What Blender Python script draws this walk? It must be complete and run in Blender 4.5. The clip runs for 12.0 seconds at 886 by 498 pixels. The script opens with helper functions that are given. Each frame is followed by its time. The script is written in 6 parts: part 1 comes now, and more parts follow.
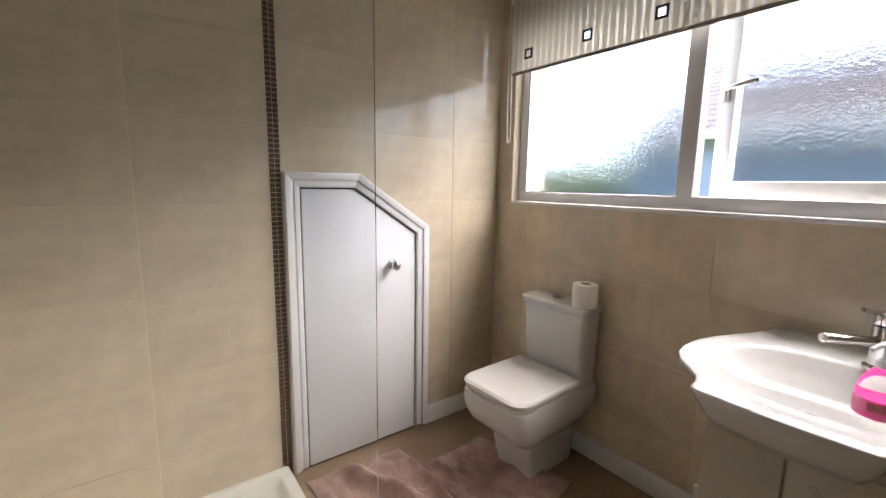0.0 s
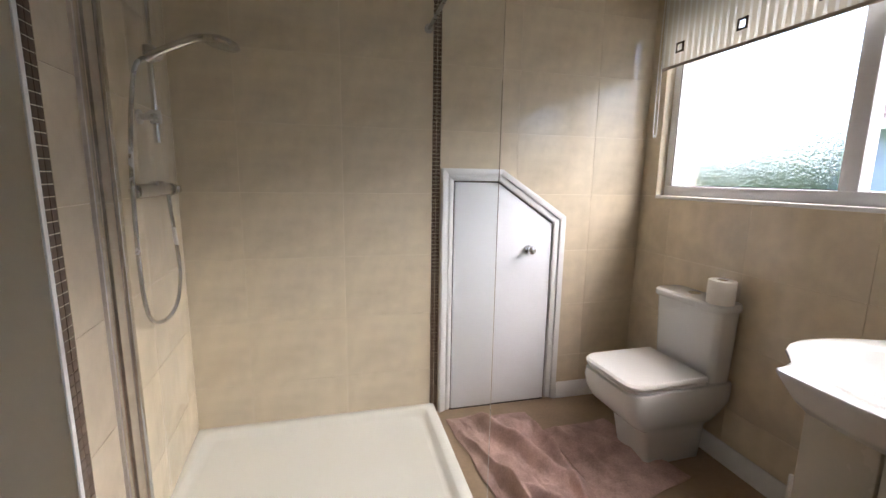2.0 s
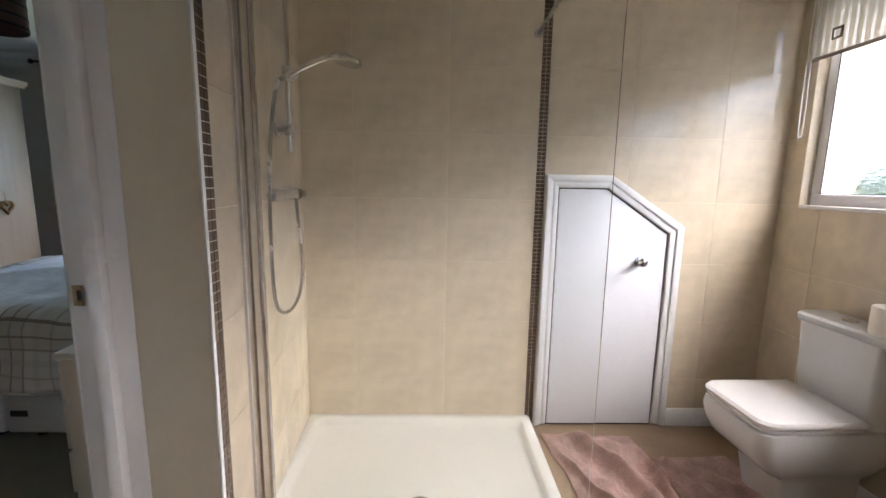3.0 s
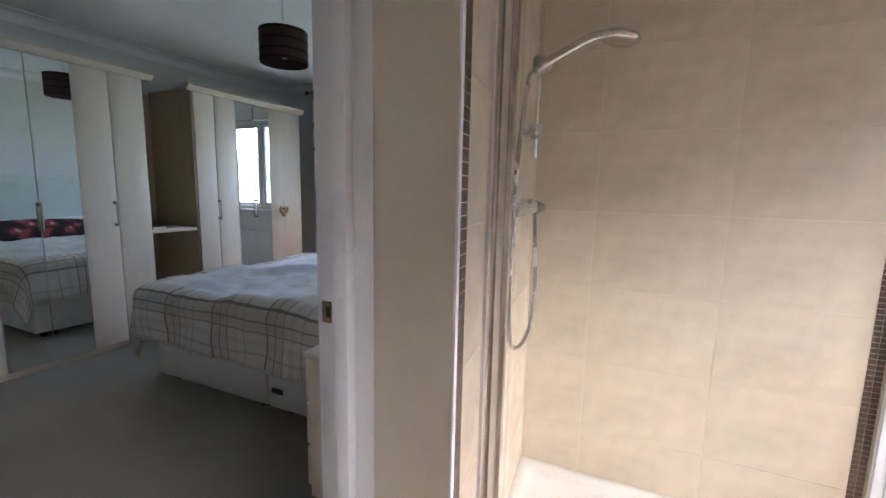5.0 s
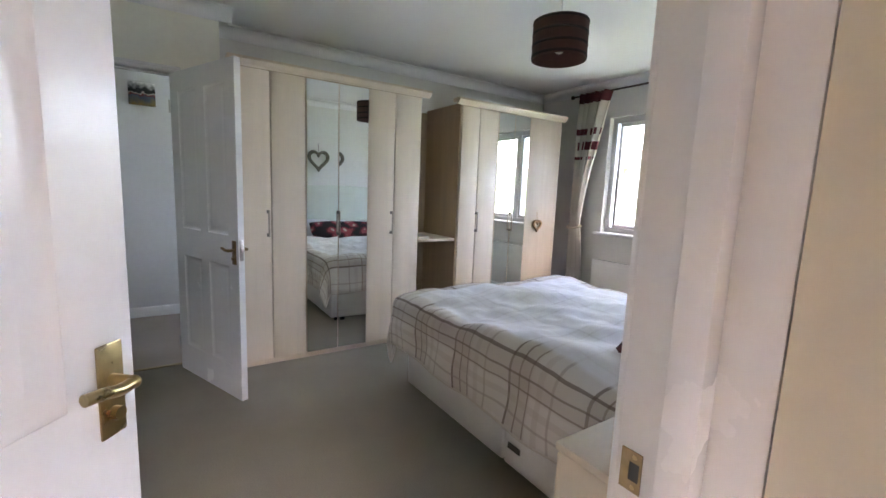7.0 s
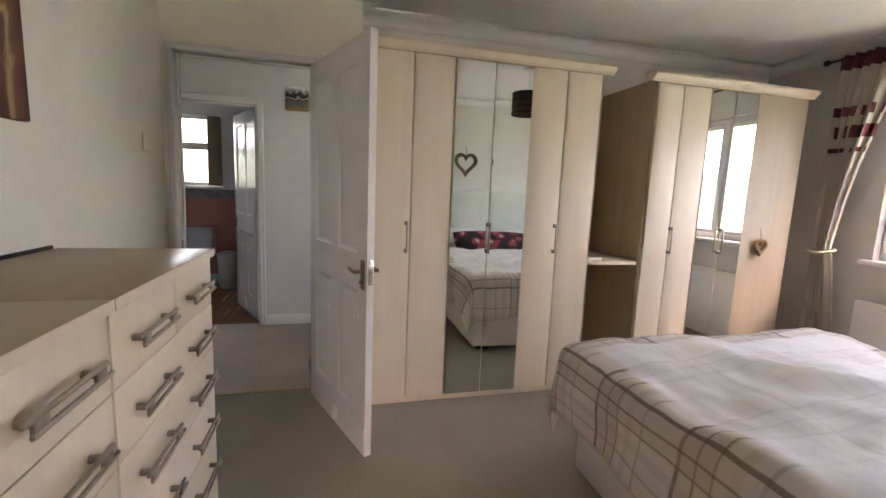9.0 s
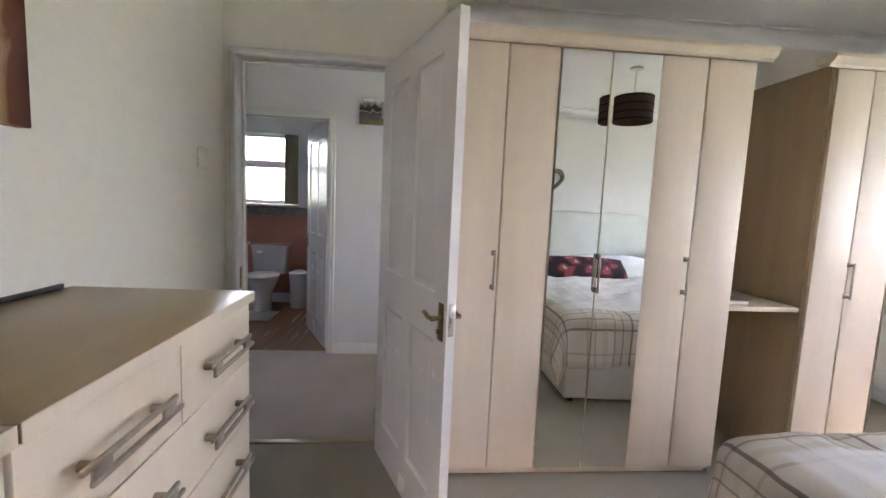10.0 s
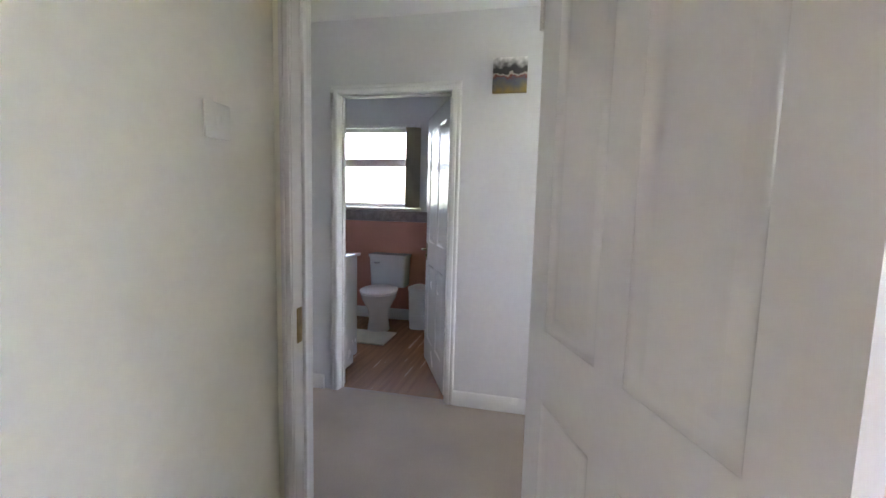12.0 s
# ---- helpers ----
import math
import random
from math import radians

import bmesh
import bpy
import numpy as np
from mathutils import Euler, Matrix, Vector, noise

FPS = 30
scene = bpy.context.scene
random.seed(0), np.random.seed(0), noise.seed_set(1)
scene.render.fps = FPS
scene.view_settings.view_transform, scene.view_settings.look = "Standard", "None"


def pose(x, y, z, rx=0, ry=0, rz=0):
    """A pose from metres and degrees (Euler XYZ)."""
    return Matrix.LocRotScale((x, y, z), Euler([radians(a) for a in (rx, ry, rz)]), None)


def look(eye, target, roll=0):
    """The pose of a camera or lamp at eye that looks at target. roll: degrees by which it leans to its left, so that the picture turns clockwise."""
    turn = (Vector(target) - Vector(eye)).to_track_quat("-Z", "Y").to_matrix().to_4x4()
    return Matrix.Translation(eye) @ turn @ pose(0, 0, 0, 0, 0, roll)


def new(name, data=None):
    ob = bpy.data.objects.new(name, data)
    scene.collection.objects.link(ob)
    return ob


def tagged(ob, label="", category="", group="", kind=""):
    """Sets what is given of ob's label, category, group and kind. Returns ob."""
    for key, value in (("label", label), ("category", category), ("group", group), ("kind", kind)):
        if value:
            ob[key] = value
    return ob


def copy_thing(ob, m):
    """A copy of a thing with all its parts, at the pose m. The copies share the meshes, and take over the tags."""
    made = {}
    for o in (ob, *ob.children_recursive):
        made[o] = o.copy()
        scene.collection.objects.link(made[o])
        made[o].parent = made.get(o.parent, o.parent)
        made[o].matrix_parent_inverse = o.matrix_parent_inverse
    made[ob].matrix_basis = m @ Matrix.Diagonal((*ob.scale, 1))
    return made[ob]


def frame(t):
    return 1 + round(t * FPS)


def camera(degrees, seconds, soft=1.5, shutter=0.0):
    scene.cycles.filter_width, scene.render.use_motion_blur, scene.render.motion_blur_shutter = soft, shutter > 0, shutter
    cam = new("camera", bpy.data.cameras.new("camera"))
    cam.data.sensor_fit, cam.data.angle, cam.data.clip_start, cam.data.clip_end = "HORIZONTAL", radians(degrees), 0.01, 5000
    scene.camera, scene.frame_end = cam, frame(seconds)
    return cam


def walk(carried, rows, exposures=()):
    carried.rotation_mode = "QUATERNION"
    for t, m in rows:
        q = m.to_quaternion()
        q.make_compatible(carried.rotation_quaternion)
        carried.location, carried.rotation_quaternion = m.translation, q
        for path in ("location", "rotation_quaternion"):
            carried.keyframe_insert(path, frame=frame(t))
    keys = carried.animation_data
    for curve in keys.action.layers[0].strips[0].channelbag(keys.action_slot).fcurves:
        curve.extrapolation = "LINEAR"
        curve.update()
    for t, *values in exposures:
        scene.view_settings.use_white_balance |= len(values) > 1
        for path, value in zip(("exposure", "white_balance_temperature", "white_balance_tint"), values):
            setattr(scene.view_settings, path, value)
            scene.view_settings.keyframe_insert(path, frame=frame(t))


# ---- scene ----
cam = camera(92.8, 12.0)
PATH = [
    (0, (0.229, 0.649, 1.279), (1.409, 2.234, 0.974), 0.9),
    (0.5, (0.207, 0.565, 1.279), (1.262, 2.232, 0.957), 0.9),
    (1, (0.212, 0.47, 1.28), (1.111, 2.225, 0.944), 1.0),
    (1.5, (0.235, 0.354, 1.274), (0.925, 2.2, 0.936), 1.0),
    (2, (0.219, 0.307, 1.268), (0.698, 2.22, 0.937), 0.9),
    (2.5, (0.198, 0.294, 1.264), (0.459, 2.251, 0.945), 1.0),
    (3, (0.182, 0.313, 1.262), (0.227, 2.289, 0.958), 1.0),
    (3.2, (0.166, 0.338, 1.265), (0.127, 2.314, 0.957), 1.2),
    (4.8, (-0.034, 0.568, 1.268), (-0.759, 2.411, 0.984), 1.2),
    (5, (-0.067, 0.593, 1.268), (-0.879, 2.399, 0.987), 1.2),
    (5.5, (-0.138, 0.68, 1.262), (-1.164, 2.375, 0.989), 1.2),
    (6, (-0.224, 0.81, 1.273), (-1.512, 2.319, 1.018), 1.6),
    (6.5, (-0.327, 0.888, 1.291), (-1.841, 2.169, 1.029), 2.2),
    (7, (-0.476, 0.925, 1.307), (-2.13, 2.016, 1.035), 2.3),
    (7.2, (-0.564, 0.939, 1.308), (-2.258, 1.969, 1.045), 2.0),
    (8.8, (-1.097, 1.125, 1.314), (-2.997, 1.684, 1.032), 2.1),
    (9, (-1.185, 1.123, 1.306), (-3.104, 1.616, 1.035), 2.3),
    (9.5, (-1.424, 1.115, 1.326), (-3.393, 1.428, 1.167), 2.0),
    (10, (-1.661, 1.114, 1.326), (-3.643, 1.284, 1.12), 2.5),
    (10.5, (-1.935, 1.119, 1.328), (-3.925, 1.051, 1.132), 1.4),
    (11, (-2.185, 1.082, 1.324), (-4.162, 0.878, 1.1), 1.8),
    (11.5, (-2.457, 1.013, 1.333), (-4.424, 0.725, 1.114), 1.4),
    (12, (-2.697, 0.984, 1.3), (-4.639, 0.553, 1.091), 1.5),
]
EXPOSURES = [(0, 3.85, 6700, 16), (2.5, 4.1, 6500, 17), (3.2, 4.25, 6400, 18), (5.0, 4.75, 6250, 24), (6.0, 5.2, 6350, 26), (7.0, 5.65, 7100, 28), (8.5, 5.7, 8400, 36), (9.0, 5.7, 8900, 37), (9.5, 5.85, 8400, 36), (10.5, 6.1, 7750, 35.5), (11.5, 6.15, 7700, 35.5), (12.0, 6.45, 7700, 34)]
walk(cam, [(t, look(eye, target, roll)) for t, eye, target, roll in PATH], EXPOSURES)

# ---- world and light ----
world = bpy.data.worlds.new("sky")
scene.world = world
world.use_nodes = True
wt = world.node_tree
sky = wt.nodes.new("ShaderNodeTexSky")
sky.sky_type, sky.sun_disc = "NISHITA", False
sky.sun_elevation, sky.sun_rotation = radians(64), radians(111)
sky.air_density, sky.dust_density, sky.ozone_density = 1.0, 2.0, 1.0
wt.nodes["Background"].inputs["Strength"].default_value = 0.15
wt.links.new(sky.outputs[0], wt.nodes["Background"].inputs["Color"])
sun_data = bpy.data.lights.new("sun", "SUN")
sun_data.energy, sun_data.angle, sun_data.color = 2.0, radians(100), (1.0, 0.955, 0.89)
sun = new("sun", sun_data)
sun.matrix_world = look((13, -5, 29), (0, 0, 0))


# ---- mesh helpers ----
def box(bm, lo, hi, bev=0.0, seg=2):
    """A box between two corners, with rounded edges."""
    tmp = bmesh.new()
    bmesh.ops.create_cube(tmp, size=1.0)
    lo, hi = Vector(lo), Vector(hi)
    for v in tmp.verts:
        v.co = Vector([lo[i] + (v.co[i] + 0.5) * (hi[i] - lo[i]) for i in range(3)])
    if bev > 0:
        bmesh.ops.bevel(tmp, geom=list(tmp.edges), offset=bev, segments=seg, profile=0.5, affect="EDGES", clamp_overlap=True)
    add(bm, tmp)
    return bm


def add(bm, tmp, m=None):
    me = bpy.data.meshes.new("t")
    if m is not None:
        tmp.transform(m)
    tmp.to_mesh(me)
    tmp.free()
    bm.from_mesh(me)
    bpy.data.meshes.remove(me)


def cyl(bm, a, b, r, r2=None, seg=20, bev=0.0):
    """A round bar or cone from a to b."""
    a, b = Vector(a), Vector(b)
    tmp = bmesh.new()
    bmesh.ops.create_cone(tmp, cap_ends=True, segments=seg, radius1=r, radius2=r if r2 is None else r2, depth=(b - a).length)
    if bev > 0:
        rims = [e for e in tmp.edges if abs(e.verts[0].co.z - e.verts[1].co.z) < 1e-6]
        bmesh.ops.bevel(tmp, geom=rims, offset=bev, segments=2, profile=0.5, affect="EDGES")
    turn = (b - a).to_track_quat("Z", "Y").to_matrix().to_4x4()
    add(bm, tmp, Matrix.Translation((a + b) / 2) @ turn)
    return bm


def ball(bm, c, r, scale=(1, 1, 1), seg=16):
    tmp = bmesh.new()
    bmesh.ops.create_uvsphere(tmp, u_segments=seg, v_segments=max(8, seg // 2), radius=r)
    add(bm, tmp, Matrix.Translation(c) @ Matrix.Diagonal((*scale, 1)))
    return bm


def lathe(bm, c, profile, seg=28):
    """Rings of (radius, height) turned round the vertical through c."""
    rings = []
    for r, z in profile:
        rings.append([bm.verts.new((c[0] + r * math.cos(2 * math.pi * i / seg), c[1] + r * math.sin(2 * math.pi * i / seg), c[2] + z)) for i in range(seg)])
    for p, q in zip(rings, rings[1:]):
        for i in range(seg):
            bm.faces.new((p[i], p[(i + 1) % seg], q[(i + 1) % seg], q[i]))
    return bm


def loft(bm, rings, cap=True, closed=True):
    """Skin through rings of points, all with the same count."""
    rows = [[bm.verts.new(p) for p in ring] for ring in rings]
    n = len(rows[0])
    for p, q in zip(rows, rows[1:]):
        for i in range(n if closed else n - 1):
            bm.faces.new((p[i], p[(i + 1) % n], q[(i + 1) % n], q[i]))
    if cap:
        bm.faces.new(list(reversed(rows[0])))
        bm.faces.new(rows[-1])
    return bm


def tube(bm, pts, r, seg=10, smooth=6, closed=False):
    """A round hose or wire through points."""
    pts = [Vector(p) for p in pts]
    fine = []
    n = len(pts)
    last = n if closed else n - 1
    for i in range(last):
        if closed:
            p0, p1, p2, p3 = (pts[(i + k) % n] for k in (-1, 0, 1, 2))
        else:
            p0, p1, p2, p3 = pts[max(i - 1, 0)], pts[i], pts[i + 1], pts[min(i + 2, n - 1)]
        for k in range(smooth):
            t = k / smooth
            fine.append(0.5 * ((2 * p1) + (p2 - p0) * t + (2 * p0 - 5 * p1 + 4 * p2 - p3) * t * t + (3 * p1 - p0 - 3 * p2 + p3) * t ** 3))
    if not closed:
        fine.append(pts[-1])
    rings = []
    up = Vector((0.31, 0.52, 0.79))
    m = len(fine)
    for i, p in enumerate(fine):
        d = (fine[(i + 1) % m] - fine[i - 1]) if closed else (fine[min(i + 1, m - 1)] - fine[max(i - 1, 0)])
        d.normalize()
        s = (up - d * up.dot(d)).normalized()
        u = d.cross(s)
        up = s
        rings.append([p + r * (math.cos(2 * math.pi * k / seg) * s + math.sin(2 * math.pi * k / seg) * u) for k in range(seg)])
    if closed:
        rings.append(rings[0])
    return loft(bm, rings, cap=not closed)


def prism(bm, poly, axis, a, b, bev=0.0):
    """A polygon of 2D points pushed along an axis from a to b."""
    tmp = bmesh.new()

    def at(p, d):
        return {"x": (d, p[0], p[1]), "y": (p[0], d, p[1]), "z": (p[0], p[1], d)}[axis]
    lo = [tmp.verts.new(at(p, a)) for p in poly]
    hi = [tmp.verts.new(at(p, b)) for p in poly]
    n = len(poly)
    tmp.faces.new(list(reversed(lo)))
    tmp.faces.new(hi)
    for i in range(n):
        tmp.faces.new((lo[i], lo[(i + 1) % n], hi[(i + 1) % n], hi[i]))
    bmesh.ops.recalc_face_normals(tmp, faces=list(tmp.faces))
    if bev > 0:
        bmesh.ops.bevel(tmp, geom=list(tmp.edges), offset=bev, segments=2, profile=0.5, affect="EDGES", clamp_overlap=True)
    add(bm, tmp)
    return bm


def B():
    return bmesh.new()


def mesh_of(name, bm, material, smooth=None):
    bmesh.ops.recalc_face_normals(bm, faces=list(bm.faces))
    me = bpy.data.meshes.new(name)
    bm.to_mesh(me)
    bm.free()
    me.materials.append(material)
    if smooth is not None:
        me.shade_smooth()
        me.set_sharp_from_angle(angle=radians(smooth))
    return me


def part(name, bm, material, parent, label="", smooth=40):
    """One mesh under a thing or a part."""
    ob = new(name, mesh_of(name, bm, material, smooth))
    ob.parent = parent
    if label:
        tagged(ob, label)
    return ob


def thing(name, at, label, category, group="", kind="", m=None):
    ob = new(name)
    ob.matrix_world = m if m is not None else Matrix.Translation(at)
    ob.empty_display_size = 0.05
    return tagged(ob, label, category, group, kind)


def solid(name, bm, material, label, category, kind="", smooth=40, group=""):
    """A thing that is one mesh."""
    return tagged(new(name, mesh_of(name, bm, material, smooth)), label, category, group, kind)


# ---- materials ----
def mat(name, color, rough=0.5, metal=0.0, vary=0.08, scale=6.0, fine=80.0, bump=0.0, bump_scale=120.0, coat=0.0, spec=0.5, stretch=(1, 1, 1), island=0.0, rand=0.0, dark=None, hue=None):
    """A surface with colour that varies at two scales, and fine relief."""
    m = bpy.data.materials.new(name)
    m.use_nodes = True
    t = m.node_tree
    p = t.nodes["Principled BSDF"]
    tc = t.nodes.new("ShaderNodeTexCoord")
    mp = t.nodes.new("ShaderNodeMapping")
    mp.inputs["Scale"].default_value = stretch
    t.links.new(tc.outputs["Object"], mp.inputs["Vector"])
    n1, n2 = t.nodes.new("ShaderNodeTexNoise"), t.nodes.new("ShaderNodeTexNoise")
    n1.inputs["Scale"].default_value, n1.inputs["Detail"].default_value = scale, 5.0
    n2.inputs["Scale"].default_value, n2.inputs["Detail"].default_value = fine, 3.0
    for n in (n1, n2):
        t.links.new(mp.outputs[0], n.inputs["Vector"])
    mix = t.nodes.new("ShaderNodeMath")
    mix.operation = "MULTIPLY_ADD"
    mix.inputs[1].default_value = 0.65
    half = t.nodes.new("ShaderNodeMath")
    half.operation = "MULTIPLY"
    half.inputs[1].default_value = 0.35
    t.links.new(n2.outputs["Fac"], half.inputs[0])
    t.links.new(n1.outputs["Fac"], mix.inputs[0])
    t.links.new(half.outputs[0], mix.inputs[2])
    value = mix.outputs[0]
    if rand or island:
        src = t.nodes.new("ShaderNodeNewGeometry").outputs["Random Per Island"] if island else t.nodes.new("ShaderNodeObjectInfo").outputs["Random"]
        mad = t.nodes.new("ShaderNodeMath")
        mad.operation = "MULTIPLY_ADD"
        mad.inputs[1].default_value = (island or rand)
        t.links.new(src, mad.inputs[0])
        t.links.new(value, mad.inputs[2])
        sub = t.nodes.new("ShaderNodeMath")
        sub.operation = "SUBTRACT"
        sub.inputs[1].default_value = (island or rand) / 2
        t.links.new(mad.outputs[0], sub.inputs[0])
        value = sub.outputs[0]
    ramp = t.nodes.new("ShaderNodeValToRGB")
    a = dark or [c * (1 - vary * 2) for c in color]
    b = hue or [min(1, c * (1 + vary)) for c in color]
    ramp.color_ramp.elements[0].position, ramp.color_ramp.elements[1].position = 0.3, 0.7
    ramp.color_ramp.elements[0].color, ramp.color_ramp.elements[1].color = (*a, 1), (*b, 1)
    t.links.new(value, ramp.inputs[0])
    t.links.new(ramp.outputs[0], p.inputs["Base Color"])
    rr = t.nodes.new("ShaderNodeMapRange")
    rr.inputs["To Min"].default_value, rr.inputs["To Max"].default_value = max(0.02, rough - 0.06), min(1, rough + 0.08)
    t.links.new(n1.outputs["Fac"], rr.inputs["Value"])
    t.links.new(rr.outputs[0], p.inputs["Roughness"])
    p.inputs["Metallic"].default_value = metal
    p.inputs["Specular IOR Level"].default_value = spec
    p.inputs["Coat Weight"].default_value = coat
    if bump:
        n3 = t.nodes.new("ShaderNodeTexNoise")
        n3.inputs["Scale"].default_value, n3.inputs["Detail"].default_value = bump_scale, 4.0
        t.links.new(mp.outputs[0], n3.inputs["Vector"])
        bp = t.nodes.new("ShaderNodeBump")
        bp.inputs["Strength"].default_value, bp.inputs["Distance"].default_value = bump, 0.004
        t.links.new(n3.outputs["Fac"], bp.inputs["Height"])
        t.links.new(bp.outputs[0], p.inputs["Normal"])
    return m


def glass_mat(name, rough=0.0, tint=(1, 1, 1), relief=0.0, ior=1.45):
    m = bpy.data.materials.new(name)
    m.use_nodes = True
    t = m.node_tree
    p = t.nodes["Principled BSDF"]
    p.inputs["Base Color"].default_value = (*tint, 1)
    p.inputs["Roughness"].default_value = rough
    p.inputs["Transmission Weight"].default_value = 1.0
    p.inputs["IOR"].default_value = ior
    if relief:
        tc = t.nodes.new("ShaderNodeTexCoord")
        v = t.nodes.new("ShaderNodeTexVoronoi")
        v.feature = "SMOOTH_F1"
        v.inputs["Scale"].default_value = 70
        n = t.nodes.new("ShaderNodeTexNoise")
        n.inputs["Scale"].default_value = 160
        ad = t.nodes.new("ShaderNodeMath")
        for nd in (v, n):
            t.links.new(tc.outputs["Object"], nd.inputs["Vector"])
        t.links.new(v.outputs["Distance"], ad.inputs[0])
        t.links.new(n.outputs["Fac"], ad.inputs[1])
        bp = t.nodes.new("ShaderNodeBump")
        bp.inputs["Strength"].default_value, bp.inputs["Distance"].default_value = relief, 0.01
        t.links.new(ad.outputs[0], bp.inputs["Height"])
        t.links.new(bp.outputs[0], p.inputs["Normal"])
    return m


TILE = mat("cream stone tile", (0.675, 0.58, 0.43), 0.10, vary=0.12, scale=2.3, fine=13, rand=0.05, spec=0.5, bump=0.03, bump_scale=7)
PLASTER = mat("cream wall paint", (0.76, 0.68, 0.53), 0.5, vary=0.025, scale=1.5, fine=30, bump=0.05, bump_scale=60)
GROUT = mat("cream grout", (0.735, 0.645, 0.50), 0.7, vary=0.06, scale=20, bump=0.2)
MOSAIC = mat("brown glass mosaic", (0.035, 0.024, 0.018), 0.18, vary=0.35, scale=30, fine=90, island=0.5, rand=0.5, hue=(0.11, 0.075, 0.055))
WHITE = mat("white gloss paint", (0.80, 0.80, 0.79), 0.24, vary=0.025, scale=4, fine=40, bump=0.05, bump_scale=60)
UPVC = mat("white plastic frame", (0.72, 0.72, 0.73), 0.3, vary=0.02, scale=5)
CERAMIC = mat("white glazed ceramic", (0.64, 0.645, 0.63), 0.08, vary=0.015, scale=3, coat=0.3)
ACRYLIC = mat("white acrylic", (0.80, 0.79, 0.72), 0.22, vary=0.02, scale=4)
CHROME = mat("chrome", (0.72, 0.72, 0.73), 0.12, 1.0, vary=0.05, scale=20)
STEEL = mat("brushed steel", (0.52, 0.50, 0.47), 0.28, 1.0, vary=0.1, scale=40, stretch=(1, 1, 8))
BRASS = mat("polished brass", (0.46, 0.34, 0.17), 0.28, 1.0, vary=0.12, scale=30)
BRONZE = mat("dull bronze steel", (0.40, 0.345, 0.28), 0.38, 0.75, vary=0.10, scale=40)
ANTIQUE = mat("antique brass", (0.30, 0.22, 0.12), 0.32, 1.0, vary=0.15, scale=30)
# unseen ceiling, coloured darker than CEIL to keep the upper walls dim
BATHCEIL = mat("beige low-bounce ceiling colour", (0.52, 0.47, 0.40), 0.8, vary=0.03, scale=2, bump=0.05, bump_scale=40)
CEIL = mat("white ceiling paint", (0.80, 0.80, 0.80), 0.9, vary=0.02, scale=2, bump=0.06, bump_scale=40)
GREEN = mat("pale green wall paint", (0.83, 0.82, 0.72), 0.75, vary=0.03, scale=1.5, fine=30, bump=0.06, bump_scale=90)
BEDWALL = mat("pale grey wall paint", (0.72, 0.71, 0.67), 0.8, vary=0.03, scale=1.5, fine=30, bump=0.06, bump_scale=90)
HALLWALL = mat("white hall paint", (0.74, 0.74, 0.75), 0.8, vary=0.03, scale=1.5, fine=30, bump=0.06, bump_scale=90)
PINK = mat("terracotta pink paint", (0.50, 0.22, 0.16), 0.7, vary=0.05, scale=2, bump=0.05)
CARPET = mat("grey green carpet", (0.36, 0.335, 0.275), 0.97, vary=0.10, scale=1.4, fine=160, bump=0.8, bump_scale=420, spec=0.1)
HALLCARPET = mat("beige hall carpet", (0.46, 0.39, 0.335), 0.97, vary=0.10, scale=1.6, fine=160, bump=0.8, bump_scale=420, spec=0.1)
VINYL = mat("brown vinyl floor", (0.33, 0.235, 0.15), 0.42, vary=0.12, scale=5, fine=60, bump=0.05)
BIRCH = mat("pale birch laminate", (0.74, 0.635, 0.505), 0.40, vary=0.03, scale=3, fine=30, stretch=(6, 6, 0.5), bump=0.02)
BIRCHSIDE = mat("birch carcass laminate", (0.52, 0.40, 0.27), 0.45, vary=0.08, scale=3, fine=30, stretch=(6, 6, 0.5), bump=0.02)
CHESTTOP = mat("oak worn laminate top", (0.46, 0.34, 0.21), 0.30, vary=0.05, scale=3, fine=30, stretch=(0.5, 6, 6))
# also colours in the shade of the cupboard gap and the latch hole
LINER = mat("dark rubber and gap shade", (0.03, 0.028, 0.026), 0.6, vary=0.2)
MIRROR = bpy.data.materials.new("silvered mirror")
MIRROR.use_nodes = True
_p = MIRROR.node_tree.nodes["Principled BSDF"]
_p.inputs["Base Color"].default_value, _p.inputs["Metallic"].default_value, _p.inputs["Roughness"].default_value = (0.86, 0.90, 0.87, 1), 1.0, 0.004
GLASS = glass_mat("clear glass", 0.0, (0.98, 1.0, 0.99))
FROST = glass_mat("patterned glass", 0.02, (0.44, 0.46, 0.475), 0.13)

# ---- plan ----
NY, EX, SWX, EXT_Y = 2.40, 1.91, -0.46, 1.36   # bathroom: north wall, window wall, shower wall, end of the shower wall
BX0, BX1 = -0.782, -0.645                        # partition with the bathroom door
DOOR_S, DOOR_N = 0.445, 1.425                     # bathroom door opening
SY, HDX = 0.22, -3.82                          # bedroom: south wall, hall door wall
WBX, BNY, HC = -4.17, 4.70, 2.45                # wall behind the wardrobes, window wall, ceiling height
HD_S, HD_N, HEAD = 0.252, 1.0, 1.99              # hall door opening
HFX = -5.30                                     # far wall of the hall
B2X = -7.15                                     # far wall of the second bathroom


